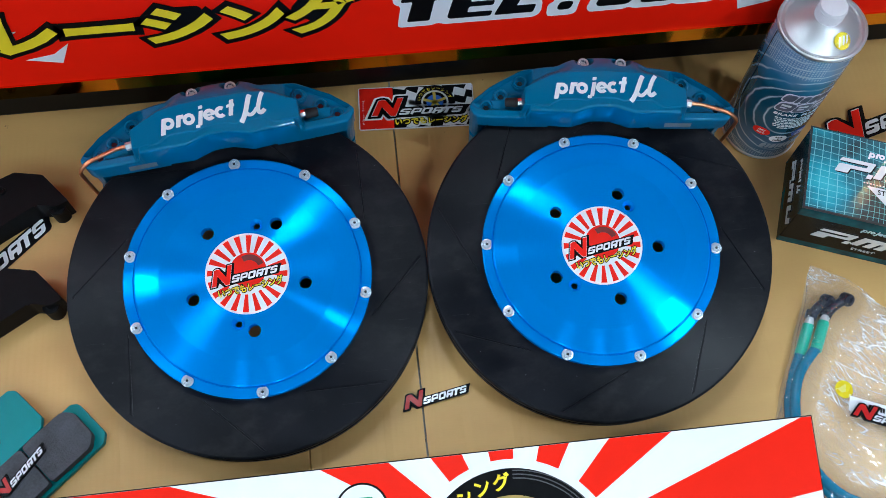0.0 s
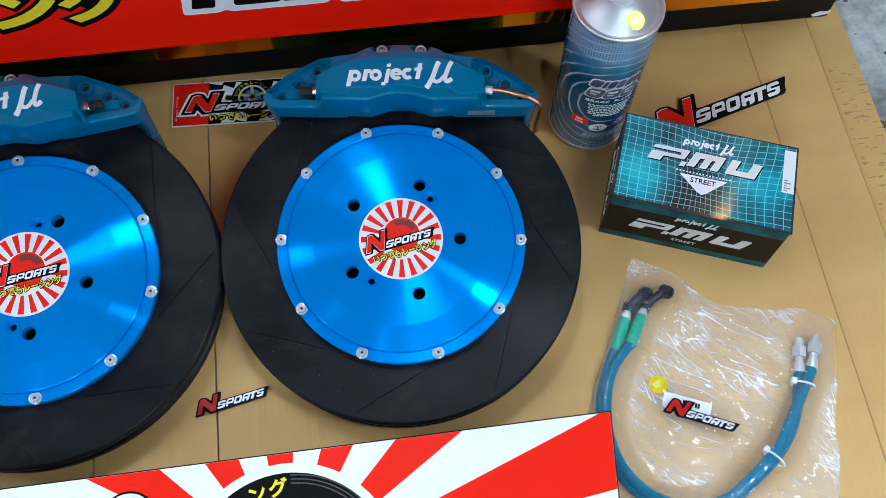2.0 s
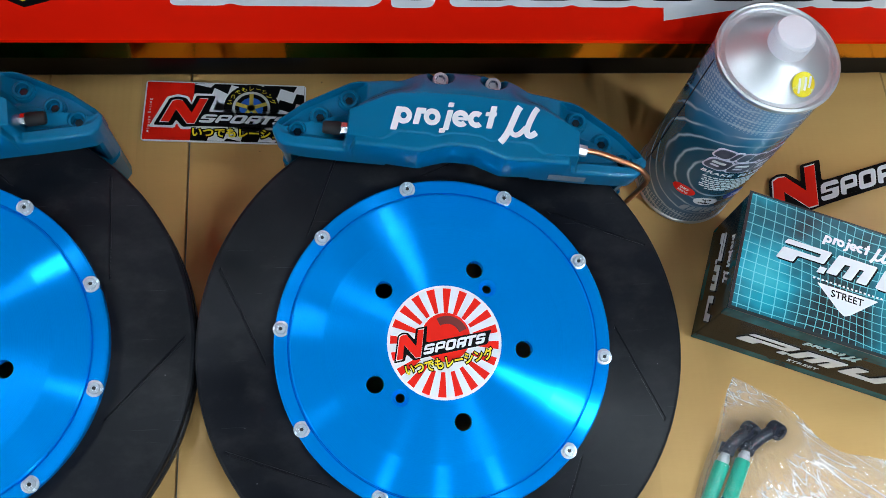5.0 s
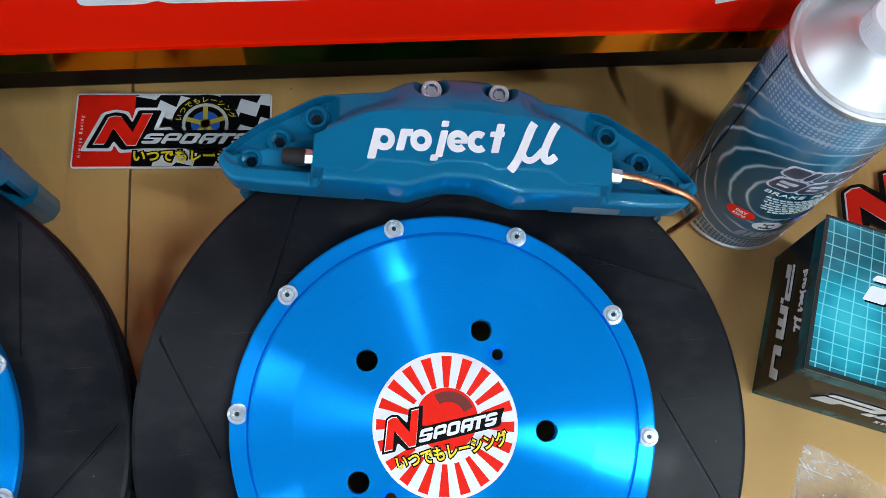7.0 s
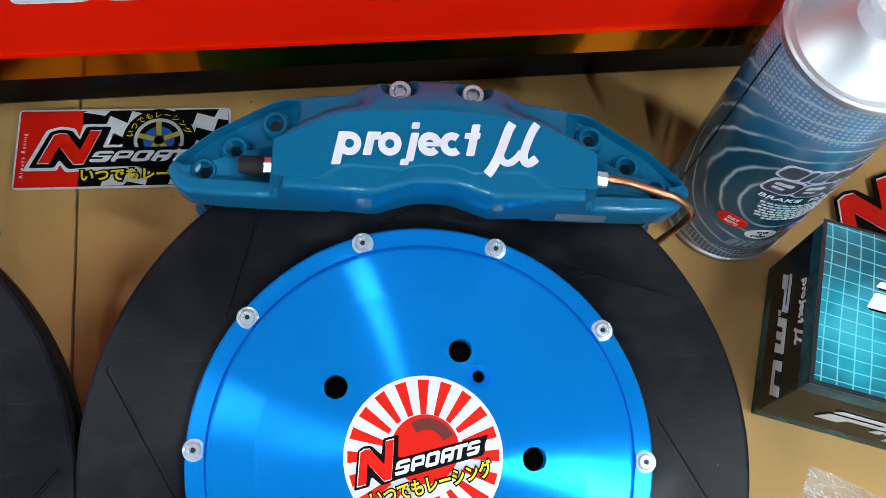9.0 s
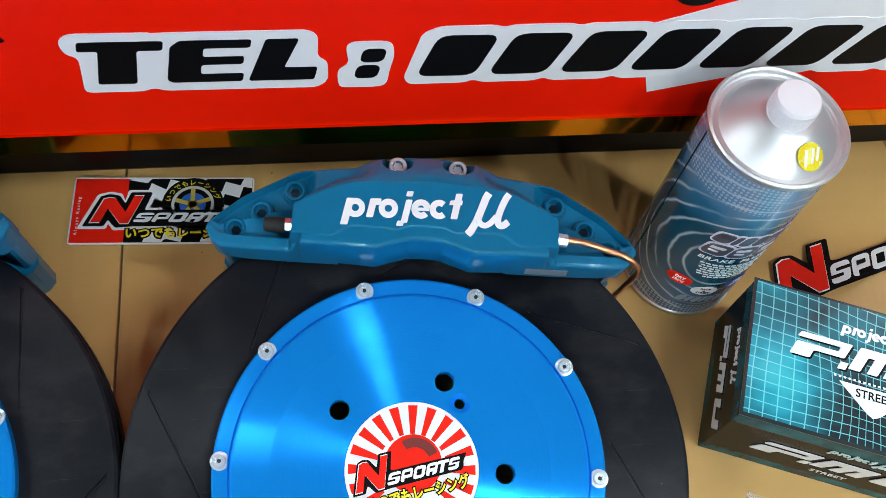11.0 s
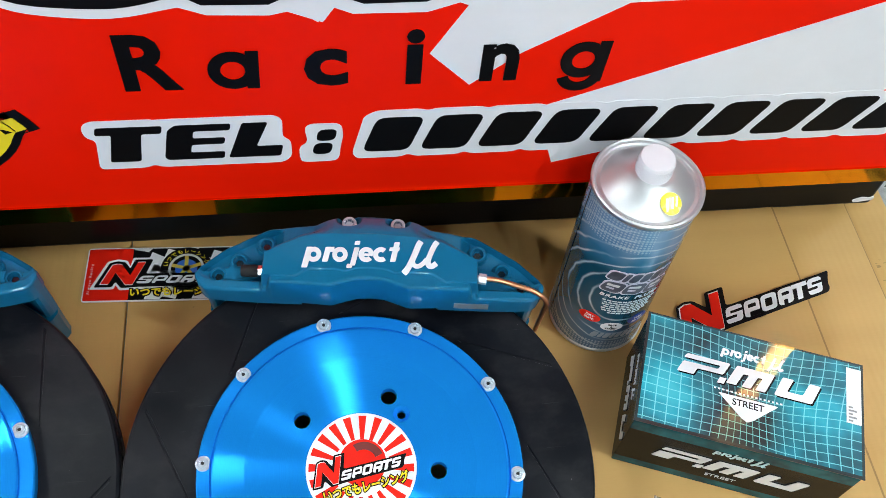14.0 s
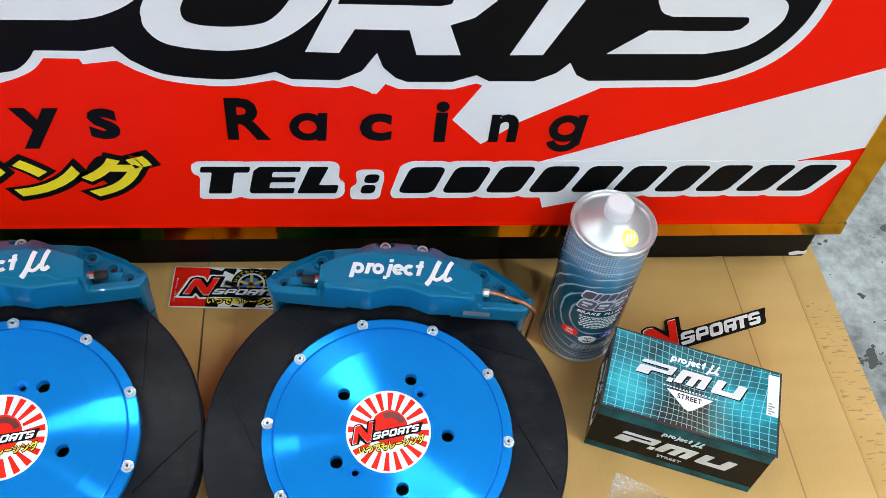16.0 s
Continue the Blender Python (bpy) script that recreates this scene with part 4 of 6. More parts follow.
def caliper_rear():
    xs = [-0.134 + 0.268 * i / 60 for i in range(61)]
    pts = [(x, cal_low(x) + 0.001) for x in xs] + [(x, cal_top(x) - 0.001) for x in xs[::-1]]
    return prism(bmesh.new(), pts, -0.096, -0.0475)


def cap_screw(bm, x, y, z, r, hh):
    m = Matrix.Translation((x, y, z))
    lathe(bm, [(r, 0), (r, hh - 0.0006), (r - 0.0006, hh), (r * 0.62, hh), (r * 0.55, hh - r * 0.55), (0, hh - r * 0.55)], 6 * 5, m)
    return bm


CAL_BODY = None
# Darkened copy of the teal enamel: shade inside the pad screw sockets painted in.
SHADED_TEAL = material("shaded_teal_gloss", (0.001, 0.014, 0.026), 0.12, 0.0, 0.4)
# Bluish tint stands in for the glints inside the bridge bolt sockets.
SOCKET = grained("socket_glint_steel", (0.20, 0.24, 0.34), 0.18, 200, 0.2, metal=0.9)
PLATE = grained("dull_plate", (0.16, 0.19, 0.21), 0.45, 200, 0.3, metal=0.3)


def caliper(frame_, angle, side):
    global CAL_BODY
    cal = thing("brake_caliper", frame_ @ pose(0, 0, 0, 0, 0, angle) @ Matrix.Translation((0, 0.003, 0)), "glossy teal brake caliper with white marks, straddling its disc", "brake caliper", "pair of brake calipers")
    if CAL_BODY is None:
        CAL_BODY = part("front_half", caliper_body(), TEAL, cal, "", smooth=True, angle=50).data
    else:
        new("front_half", CAL_BODY).parent = cal
    part("bridge", caliper_bridge(), TEAL, cal)
    part("rear_half", caliper_rear(), TEAL, cal)
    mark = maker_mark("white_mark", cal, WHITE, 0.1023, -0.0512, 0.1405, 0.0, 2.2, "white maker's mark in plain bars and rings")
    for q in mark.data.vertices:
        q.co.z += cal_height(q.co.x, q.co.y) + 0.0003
    for sx in (-1, 1):
        part("bridge_bolt", cap_screw(bmesh.new(), sx * 0.0192, 0.1828, 0.0105, 0.0057, 0.0175), STEEL, cal, "bright socket-head bolt", smooth=True)
        part("socket", lathe(bmesh.new(), [(0.0036, 0.0281), (0.0033, 0.0248), (0, 0.0240)], 6, Matrix.Translation((sx * 0.0192, 0.1828, 0))), SOCKET, cal, "hexagon socket with a bluish glint painted in")
        for px, py in PADS:
            bm = bmesh.new()
            lathe(bm, [(0.0066, 0.0120), (0.0066, 0.0172), (0.0060, 0.0179), (0.0047, 0.0179), (0.0045, 0.0174)], 30, Matrix.Translation((sx * px, py, 0)))
            lathe(bm, [(0.0047, 0.0176), (0.0044, 0.0130), (0.0, 0.0128)], 6, Matrix.Translation((sx * px, py, 0)))
            part("pad_screw", bm, TEAL, cal, "teal painted socket screw", smooth=True)
            part("socket", prism(bmesh.new(), circle(sx * px, py, 0.0030, 6), 0.0118, 0.0134), SHADED_TEAL, cal, "hexagon socket, shade painted in")
    part("lug", lathe(bmesh.new(), [(0.0042, 0.014), (0.0042, 0.0195), (0, 0.0200)], 20, Matrix.Translation((0, 0.1838, 0))), CHROME, cal, "half-round bright lug", smooth=True)
    # bleed nipple with rubber cap on one side, pipe union on the other
    s = -side
    bm = bmesh.new()
    lathe(bm, [(0, 0), (0.0045, 0), (0.0045, 0.0055), (0, 0.0055)], 6, pose(s * 0.0815, 0.1395, 0.0255, 0, 90 * s, 0))
    part("bleed_nipple", bm, CHROME, cal, "bright hexagon bleed nipple")
    bm = lathe(bmesh.new(), [(0, 0.005), (0.0042, 0.005), (0.0050, 0.0065), (0.0047, 0.0165), (0.0040, 0.0180), (0, 0.0182)], 20, pose(s * 0.0815, 0.1395, 0.0255, 0, 90 * s, 0))
    part("rubber_cap", bm, RUBBER, cal, "black rubber dust cap", smooth=True)
    s = side
    bm = lathe(bmesh.new(), [(0, 0), (0.0028, 0), (0.0028, 0.003), (0.0042, 0.003), (0.0042, 0.009), (0.0022, 0.0095), (0, 0.0095)], 6, pose(s * 0.0805, 0.1400, 0.0285, 0, 90 * s, -6 * s))
    part("pipe_union", bm, STEEL, cal, "hexagon pipe union")
    pts = spline([(s * 0.089, 0.1398, 0.0285), (s * 0.100, 0.1390, 0.0275), (s * 0.115, 0.1355, 0.0262), (s * 0.1285, 0.1318, 0.0245), (s * 0.1375, 0.1268, 0.018), (s * 0.1378, 0.1245, 0.0), (s * 0.1375, 0.124, -0.04)], 8)
    part("copper_pipe", tube(bmesh.new(), pts, 0.0021, 12), COPPER, cal, "bent copper brake pipe", smooth=True)
    part("type_plate", block(bmesh.new(), s * 0.079 - 0.0135, s * 0.079 + 0.0135, -0.0035, 0.0035, 0, 0.0005, m=pose(0, 0.1228, 0.0125, 78, 0, 0)), PLATE, cal, "small grey type plate")
    return cal


caliper(RIGHT, -7.0, 1)
caliper(LEFT, 7.0, -1)


# ---- brake pad carton ----
BW, BD, BH = 0.0878, 0.0500, 0.0800


def carton_material():
    m = material("printed_teal_carton", rough=0.3, coat=0.6)
    bsdf(m).inputs["Coat Roughness"].default_value = 0.05
    bsdf(m).inputs["Specular IOR Level"].default_value = 0.28
    v = coords(m)
    sep0 = node(m, "ShaderNodeSeparateXYZ")
    link(m, v, sep0.inputs[0])
    x, y = maths(m, "ADD", sep0.outputs[0], 0.005), maths(m, "ADD", sep0.outputs[1], 0.02)
    rr = maths(m, "ADD", maths(m, "POWER", maths(m, "ABSOLUTE", x), 2.0), maths(m, "MULTIPLY", maths(m, "POWER", maths(m, "ABSOLUTE", y), 2.0), 0.6))
    well = maths(m, "DIVIDE", 0.0011, maths(m, "ADD", rr, 0.0011))
    wob = node(m, "ShaderNodeTexNoise", Scale=6.0, Detail=1.0)
    link(m, v, wob.inputs["Vector"])
    ws = node(m, "ShaderNodeSeparateColor")
    link(m, wob.outputs["Color"], ws.inputs[0])
    lines = []
    for axis, c, pull in ((0, x, 0.9), (1, y, 0.35)):
        warped = maths(m, "ADD", maths(m, "MULTIPLY", c, maths(m, "MULTIPLY_ADD", well, pull, 1.0)), maths(m, "MULTIPLY", ws.outputs[axis], 0.03))
        f = maths(m, "FRACT", maths(m, "MULTIPLY", warped, 118.0))
        lines.append(maths(m, "LESS_THAN", f, 0.09))
    grid = maths(m, "MAXIMUM", lines[0], lines[1])
    big = maths(m, "SUBTRACT", noise_of(m, v, 15, 3), maths(m, "MULTIPLY", well, 0.22))
    base = ramp(m, big, (0.22, (0.003, 0.012, 0.018)), (0.40, (0.0, 0.15, 0.20)), (0.52, (0.0, 0.32, 0.41)), (0.66, (0.03, 0.48, 0.56)))
    base = mix(m, maths(m, "MULTIPLY", grid, 0.7), base, (0.20, 0.68, 0.74))
    # dark worn border
    edge = maths(m, "MAXIMUM", maths(m, "GREATER_THAN", maths(m, "ABSOLUTE", sep0.outputs[0]), BW - 0.0012), maths(m, "GREATER_THAN", maths(m, "ABSOLUTE", sep0.outputs[1]), BD - 0.0012))
    base = mix(m, edge, base, (0.012, 0.02, 0.022))
    link(m, base, bsdf(m).inputs["Base Color"])
    bump(m, noise_of(m, v, 22, 3), 0.22, 0.003)
    return m


def carton_side_material():
    m = material("printed_black_carton", rough=0.25, coat=0.0)
    bsdf(m).inputs["Specular IOR Level"].default_value = 0.12
    tc = node(m, "ShaderNodeTexCoord")
    sep = node(m, "ShaderNodeSeparateXYZ")
    link(m, tc.outputs["Object"], sep.inputs[0])
    z = sep.outputs[2]
    teal = ramp(m, noise_of(m, coords(m), 30, 3), (0.35, (0.004, 0.03, 0.04)), (0.65, (0.005, 0.11, 0.13)))
    band = maths(m, "MAXIMUM", maths(m, "GREATER_THAN", z, 0.066), maths(m, "LESS_THAN", z, 0.012))
    link(m, mix(m, band, (0.003, 0.0035, 0.004), teal), bsdf(m).inputs["Base Color"])
    return m


CARTON, CARTON_SIDE = carton_material(), carton_side_material()
SILVERINK = grained("silver_ink", (0.70, 0.71, 0.74), 0.35, 60, 0.06, metal=0.25)
carton = thing("brake_pad_carton", pose(0.5445, 0.5345, 0.0, 0, 0, -21.0), "teal and black brake pad carton with silver marks, lid slightly sprung", "box")
body = part("body", block(bmesh.new(), -BW, BW, -BD, BD, 0.0005, BH, 0.0012), CARTON_SIDE, carton, "black carton sides with teal bands")
bm = bmesh.new()
nx, ny = 24, 10
lid = [[bm.verts.new((-BW - 0.001 + (2 * BW + 0.002) * i / nx, -BD - 0.0015 + (2 * BD + 0.002) * j / ny, BH + 0.0015 + 0.0030 * (1 - j / ny))) for j in range(ny + 1)] for i in range(nx + 1)]
lidb = [[bm.verts.new((v.co.x, v.co.y, v.co.z - 0.0009)) for v in row] for row in lid]
for i in range(nx):
    for j in range(ny):
        bm.faces.new((lid[i][j], lid[i + 1][j], lid[i + 1][j + 1], lid[i][j + 1]))
        bm.faces.new((lidb[i][j], lidb[i][j + 1], lidb[i + 1][j + 1], lidb[i + 1][j]))
edge_a = [r[0] for r in lid] + lid[-1][1:] + [r[-1] for r in lid[-2::-1]] + lid[0][-2:0:-1]
edge_b = [r[0] for r in lidb] + lidb[-1][1:] + [r[-1] for r in lidb[-2::-1]] + lidb[0][-2:0:-1]
for i in range(len(edge_a)):
    j = (i + 1) % len(edge_a)
    bm.faces.new((edge_a[i], edge_b[i], edge_b[j], edge_a[j]))
part("lid", bm, CARTON, carton, "glossy teal lid with a warped pale grid", smooth=True)


def carton_marks(parent, place, s, dark):
    def put(name, shapes, mat, z0, z1, label=""):
        bm = bmesh.new()
        for pts in shapes:
            prism(bm, [(x * s, y * s) for x, y in pts], z0, z1)
        bmesh.ops.transform(bm, matrix=place, verts=bm.verts)
        part(name, bm, mat, parent, label)
    shapes = [soft([(-0.058, 0.0), (-0.043, 0.0), (-0.040, 0.007), (-0.017, 0.007), (-0.011, 0.020), (-0.050, 0.020), (-0.053, 0.0155), (-0.020, 0.0155), (-0.0215, 0.0115), (-0.053, 0.0115)], 0.0015),
              slant(-0.022, -0.016, -0.002, 0.004, 0.4),
              soft([(-0.014, 0), (-0.005, 0), (0.001, 0.013), (0.006, 0.013), (0.0, 0), (0.008, 0), (0.014, 0.013), (0.018, 0.013), (0.012, 0), (0.021, 0), (0.029, 0.020), (-0.005, 0.020)], 0.0012),
              soft([(0.029, 0.001), (0.031, 0), (0.062, 0), (0.070, 0.020), (0.060, 0.020), (0.054, 0.0065), (0.040, 0.0065), (0.046, 0.020), (0.036, 0.020)], 0.0015)]
    put("shadow_mark", [[(x + 0.0013, y - 0.0012) for x, y in p] for p in shapes], BLACK, 0.0, 0.0003)
    put("silver_mark", shapes, SILVERINK, 0.0001, 0.0006, "broad silver mark in plain shapes")


on_lid = Matrix.Translation((0, 0, BH + 0.00302)) @ pose(0, 0, 0, -1.685)
carton_marks(carton, on_lid @ Matrix.Translation((-0.0085, 0.0015, 0.0)), 0.90, True)
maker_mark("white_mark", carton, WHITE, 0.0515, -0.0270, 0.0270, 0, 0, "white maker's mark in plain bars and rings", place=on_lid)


def lid_shape(name, shapes, mat, z0=0.0, z1=0.0003, label=""):
    bm = bmesh.new()
    for pts in shapes:
        prism(bm, pts, z0, z1)
    bmesh.ops.transform(bm, matrix=on_lid, verts=bm.verts)
    return part(name, bm, mat, carton, label)


lid_shape("white_triangle", [soft([(-0.0265, -0.0085), (0.0215, -0.0085), (0.002, -0.0265), (-0.0025, -0.0290), (-0.007, -0.0265)], 0.001)], WHITE, 0.0, 0.0003, "white triangle panel")
words("street_word", "STREET", 0.0082, BLACK, carton, on_lid @ pose(-0.0025, -0.0165, 0.0004), depth=0.0001, bold=0.0001, align="CENTER", wide=0.95)
lid_shape("fine_print", [[(-0.030 + i * 0.0033, -0.006), (-0.0284 + i * 0.0033, -0.006), (-0.0284 + i * 0.0033, -0.0047), (-0.030 + i * 0.0033, -0.0047)] for i in range(17)], WHITE)
lid_shape("price_label", [[(0.0750, -0.006), (0.0868, -0.006), (0.0868, 0.0445), (0.0750, 0.0445)]], WHITE, label="white paper label")
lid_shape("label_print", [[(0.0765, -0.0045 + i * 0.003), (0.080 + 0.003 * (i % 2), -0.0045 + i * 0.003), (0.080 + 0.003 * (i % 2), -0.003 + i * 0.003), (0.0765, -0.003 + i * 0.003)] for i in range(5)], grained("grey_print", (0.25, 0.25, 0.26), 0.5), 0.0002, 0.0005)
front = Matrix.Translation((0, -BD - 0.0004, 0)) @ pose(0, 0, 0, 90)
carton_marks(carton, front @ Matrix.Translation((-0.006, 0.031, 0)), 0.96, True)
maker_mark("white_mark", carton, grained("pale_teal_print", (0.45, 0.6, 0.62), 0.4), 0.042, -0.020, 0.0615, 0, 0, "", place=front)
words("street_word", "STREET", 0.0065, SILVERINK, carton, front @ pose(-0.002, 0.0195, 0.0004), depth=0.0001, align="CENTER", wide=1.2)
side_m = Matrix.Translation((-BW - 0.0004, 0, 0)) @ pose(0, 0, 0, 90, 0, -90)
carton_marks(carton, side_m @ Matrix.Translation((0.004, 0.030, 0)), 0.66, True)
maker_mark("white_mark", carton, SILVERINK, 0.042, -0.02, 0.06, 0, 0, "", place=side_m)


# ---- brake fluid can ----
def can_material():
    m = material("printed_can", rough=0.24, coat=0.35)
    bsdf(m).inputs["Metallic"].default_value = 0.1
    tc = node(m, "ShaderNodeTexCoord")
    sep = node(m, "ShaderNodeSeparateXYZ")
    link(m, tc.outputs["Object"], sep.inputs[0])
    ang = maths(m, "ARCTAN2", sep.outputs[0], maths(m, "MULTIPLY", sep.outputs[1], -1.0))
    arc = maths(m, "MULTIPLY", ang, 0.0435)
    z = sep.outputs[2]
    flat_v = node(m, "ShaderNodeCombineXYZ")
    link(m, arc, flat_v.inputs[0])
    link(m, z, flat_v.inputs[1])
    wob = node(m, "ShaderNodeTexNoise", Scale=28.0, Detail=2.0)
    link(m, flat_v.outputs[0], wob.inputs["Vector"])
    zz = maths(m, "ADD", z, maths(m, "MULTIPLY_ADD", wob.outputs["Fac"], 0.03, -0.015))
    base = ramp(m, maths(m, "MULTIPLY", zz, 5.0), (0.0, (0.11, 0.20, 0.32)), (0.16, (0.07, 0.15, 0.25)), (0.28, (0.008, 0.070, 0.118)), (0.62, (0.005, 0.060, 0.105)), (0.72, (0.025, 0.15, 0.27)), (0.80, (0.12, 0.25, 0.41)), (0.97, (0.17, 0.28, 0.43)))
    # ripples spreading round the title
    dx = maths(m, "MULTIPLY", maths(m, "SUBTRACT", arc, 0.004), 0.85)
    dz = maths(m, "SUBTRACT", z, 0.088)
    d = maths(m, "SQRT", maths(m, "ADD", maths(m, "POWER", dx, 2.0), maths(m, "POWER", dz, 2.0)))
    d = maths(m, "ADD", d, maths(m, "MULTIPLY", wob.outputs["Fac"], 0.010))
    f = maths(m, "SINE", maths(m, "MULTIPLY", d, 560.0))
    lines = maths(m, "POWER", maths(m, "MAXIMUM", f, 0.0), 7.0)
    breaks = ramp(m, noise_of(m, flat_v.outputs[0], 30, 1), (0.32, (0, 0, 0)), (0.56, (0.8, 0.8, 0.8)))
    far = ramp(m, d, (0.022, (0, 0, 0)), (0.034, (1, 1, 1)))
    lines = mix(m, 1.0, mix(m, 1.0, breaks, far, "MULTIPLY"), lines, "MULTIPLY")
    base = mix(m, lines, base, (0.50, 0.64, 0.72))
    # dotted mesh near the top and the foot
    dots = node(m, "ShaderNodeTexVoronoi", Scale=330.0, Randomness=0.0)
    link(m, flat_v.outputs[0], dots.inputs["Vector"])
    dot = maths(m, "LESS_THAN", dots.outputs["Distance"], 0.33)
    zone = maths(m, "MAXIMUM", maths(m, "MULTIPLY", maths(m, "GREATER_THAN", z, 0.158), maths(m, "LESS_THAN", arc, 0.0)), maths(m, "LESS_THAN", z, 0.020))
    base = mix(m, maths(m, "MULTIPLY", maths(m, "MULTIPLY", dot, zone), 0.7), base, (0.42, 0.52, 0.62))
    link(m, base, bsdf(m).inputs["Base Color"])
    return m


CANX, CANY, CANR = 0.4610, 0.6625, 0.0425
can = thing("brake_fluid_can", pose(CANX, CANY, 0.0, 0, 0, 0), "teal and silver printed brake fluid can with a white screw cap", "can")
bm = lathe(bmesh.new(), [(CANR - 0.0015, 0.004), (CANR, 0.0052), (CANR, 0.1890), (CANR - 0.001, 0.1905)], 96)
part("body", bm, can_material(), can, "printed steel can side", smooth=True)
rimp = [(0, 0.0022), (CANR - 0.004, 0.0022), (CANR - 0.003, 0.0006), (CANR + 0.0002, 0.0004), (CANR + 0.0010, 0.0016), (CANR + 0.0010, 0.0042), (CANR - 0.0010, 0.0054)]
part("bottom_rim", lathe(bmesh.new(), rimp, 96), TIN, can, "rolled steel foot rim", smooth=True)
topp = [(CANR - 0.0010, 0.1900), (CANR + 0.0008, 0.1908), (CANR + 0.0014, 0.1925), (CANR + 0.0012, 0.1950), (CANR - 0.0002, 0.1960), (CANR - 0.0016, 0.1952), (CANR - 0.0022, 0.1925), (CANR - 0.0032, 0.1918),
        (CANR - 0.006, 0.1925), (0.030, 0.1995), (0.022, 0.2045), (0.0175, 0.2070), (0.0150, 0.2080), (0.0125, 0.2082)]
part("top", lathe(bmesh.new(), topp, 96), TIN, can, "bright domed tinplate top with a rolled rim", smooth=True)
capp = [(0.0120, 0.2050), (0.0140, 0.2052), (0.0142, 0.2078), (0.0134, 0.2084), (0.0134, 0.2096), (0.0139, 0.2100), (0.0137, 0.2215), (0.0128, 0.2232), (0.0110, 0.2236), (0.0, 0.2236)]
cap = part("cap", lathe(bmesh.new(), capp, 72), CAPWHITE, can, "white plastic screw cap", smooth=True)
bm = bmesh.new()
for i in range(60):
    a = math.tau * i / 60
    block(bm, -0.00025, 0.00025, -0.0003, 0.0002, 0.2108, 0.2208, m=pose(0.0138 * math.cos(a), 0.0138 * math.sin(a), 0, 0, 0, math.degrees(a) + 90))
part("cap_ribs", bm, CAPWHITE, cap)
# round seal on the dome
st = part("seal_sticker", prism(bmesh.new(), circle(0, 0, 0.0085, 36), 0, 0.0003), FOIL, can, "round yellow seal sticker")
st.matrix_basis = pose(0.0085, -0.0270, 0.2021, 31, 0, 14)
bm = bmesh.new()
for k, x in enumerate((-0.0035, 0.0012, 0.0046)):
    prism(bm, strip([(x - 0.0012, -0.005 + k * 0.001), (x + 0.0004, 0.0), (x + 0.0016, 0.0045)], 0.0016), 0.0002, 0.0005)
part("white_stroke", bm, WHITE, st)


def wrap(ob, lift):
    """Bend a flat part (x along the girth, y up) round the can's side."""
    for v in ob.data.vertices:
        a, r = v.co.x / CANR, CANR + lift + v.co.z
        v.co = (r * math.sin(a), -r * math.cos(a), v.co.y)
    ob.data.update()
    return ob


def can_shape(name, shapes, mat, lift, label=""):
    bm = bmesh.new()
    for pts in shapes:
        prism(bm, pts, 0, 0.0003)
    bmesh.ops.triangulate(bm, faces=bm.faces)
    return wrap(part(name, bm, mat, can, label), lift)


def title(x0, y0, sizes, hh, lean=0.35):
    out, x = [], x0
    for w in sizes:
        out.append(soft(slant(x, x + w, y0, y0 + hh, lean), hh * 0.35))
        x += w + 0.0011
    return out


grow = lambda shapes, d: [[(x + (d if i % 20 in range(5, 15) else -d), y + (d if i % 20 > 9 else -d)) for i, (x, y) in enumerate(p)] for p in shapes]
t1, t2 = title(-0.0255, 0.1185, (0.0115, 0.0040, 0.0078, 0.0078, 0.0078, 0.0065), 0.0118), title(-0.0275, 0.1010, (0.0165, 0.0165, 0.0165), 0.0145)
lilac = grained("lilac_print", (0.62, 0.60, 0.72), 0.35)
dark = grained("graphite_print", (0.10, 0.11, 0.16), 0.3, metal=0.5)
for pts in grow(t1 + t2, 0.0013):
    can_shape("title_edge", [pts], lilac, 0.0001, "pale edge of a plain title block")
for pts in t1 + t2:
    can_shape("title_block", [pts], dark, 0.0003)
for i in range(3):
    can_shape("title_gleam", [slant(-0.0225 + i * 0.0176, -0.0125 + i * 0.0176, 0.1095, 0.1125, 0.35, 0.001)], SILVERINK, 0.0005)
    can_shape("title_notch", [slant(-0.0225 + i * 0.0176, -0.0160 + i * 0.0176, 0.1055, 0.1075, 0.35, 0.0006)], lilac, 0.0005)
wrap(words("fluid_words", "BRAKE  FLUID", 0.0056, WHITE, can, pose(-0.0255, 0.0925, 0), depth=0.0001, lean=0.15, wide=1.50), 0.0002)
lines = []
for k in range(7):
    w = (0.046, 0.042, 0.044, 0.040, 0.043, 0.041, 0.030)[k]
    x = -w / 2 + 0.002
    while x < w / 2:
        seg = 0.0022 + 0.0018 * ((k * 7 + int(x * 9000)) % 5) / 4
        lines.append([(x, 0.0870 - k * 0.0031), (x + seg, 0.0870 - k * 0.0031), (x + seg, 0.0882 - k * 0.0031), (x, 0.0882 - k * 0.0031)])
        x += seg + 0.0009
can_shape("fine_print", lines, grained("pale_print", (0.6, 0.66, 0.68), 0.4), 0.0001, "small unreadable print")
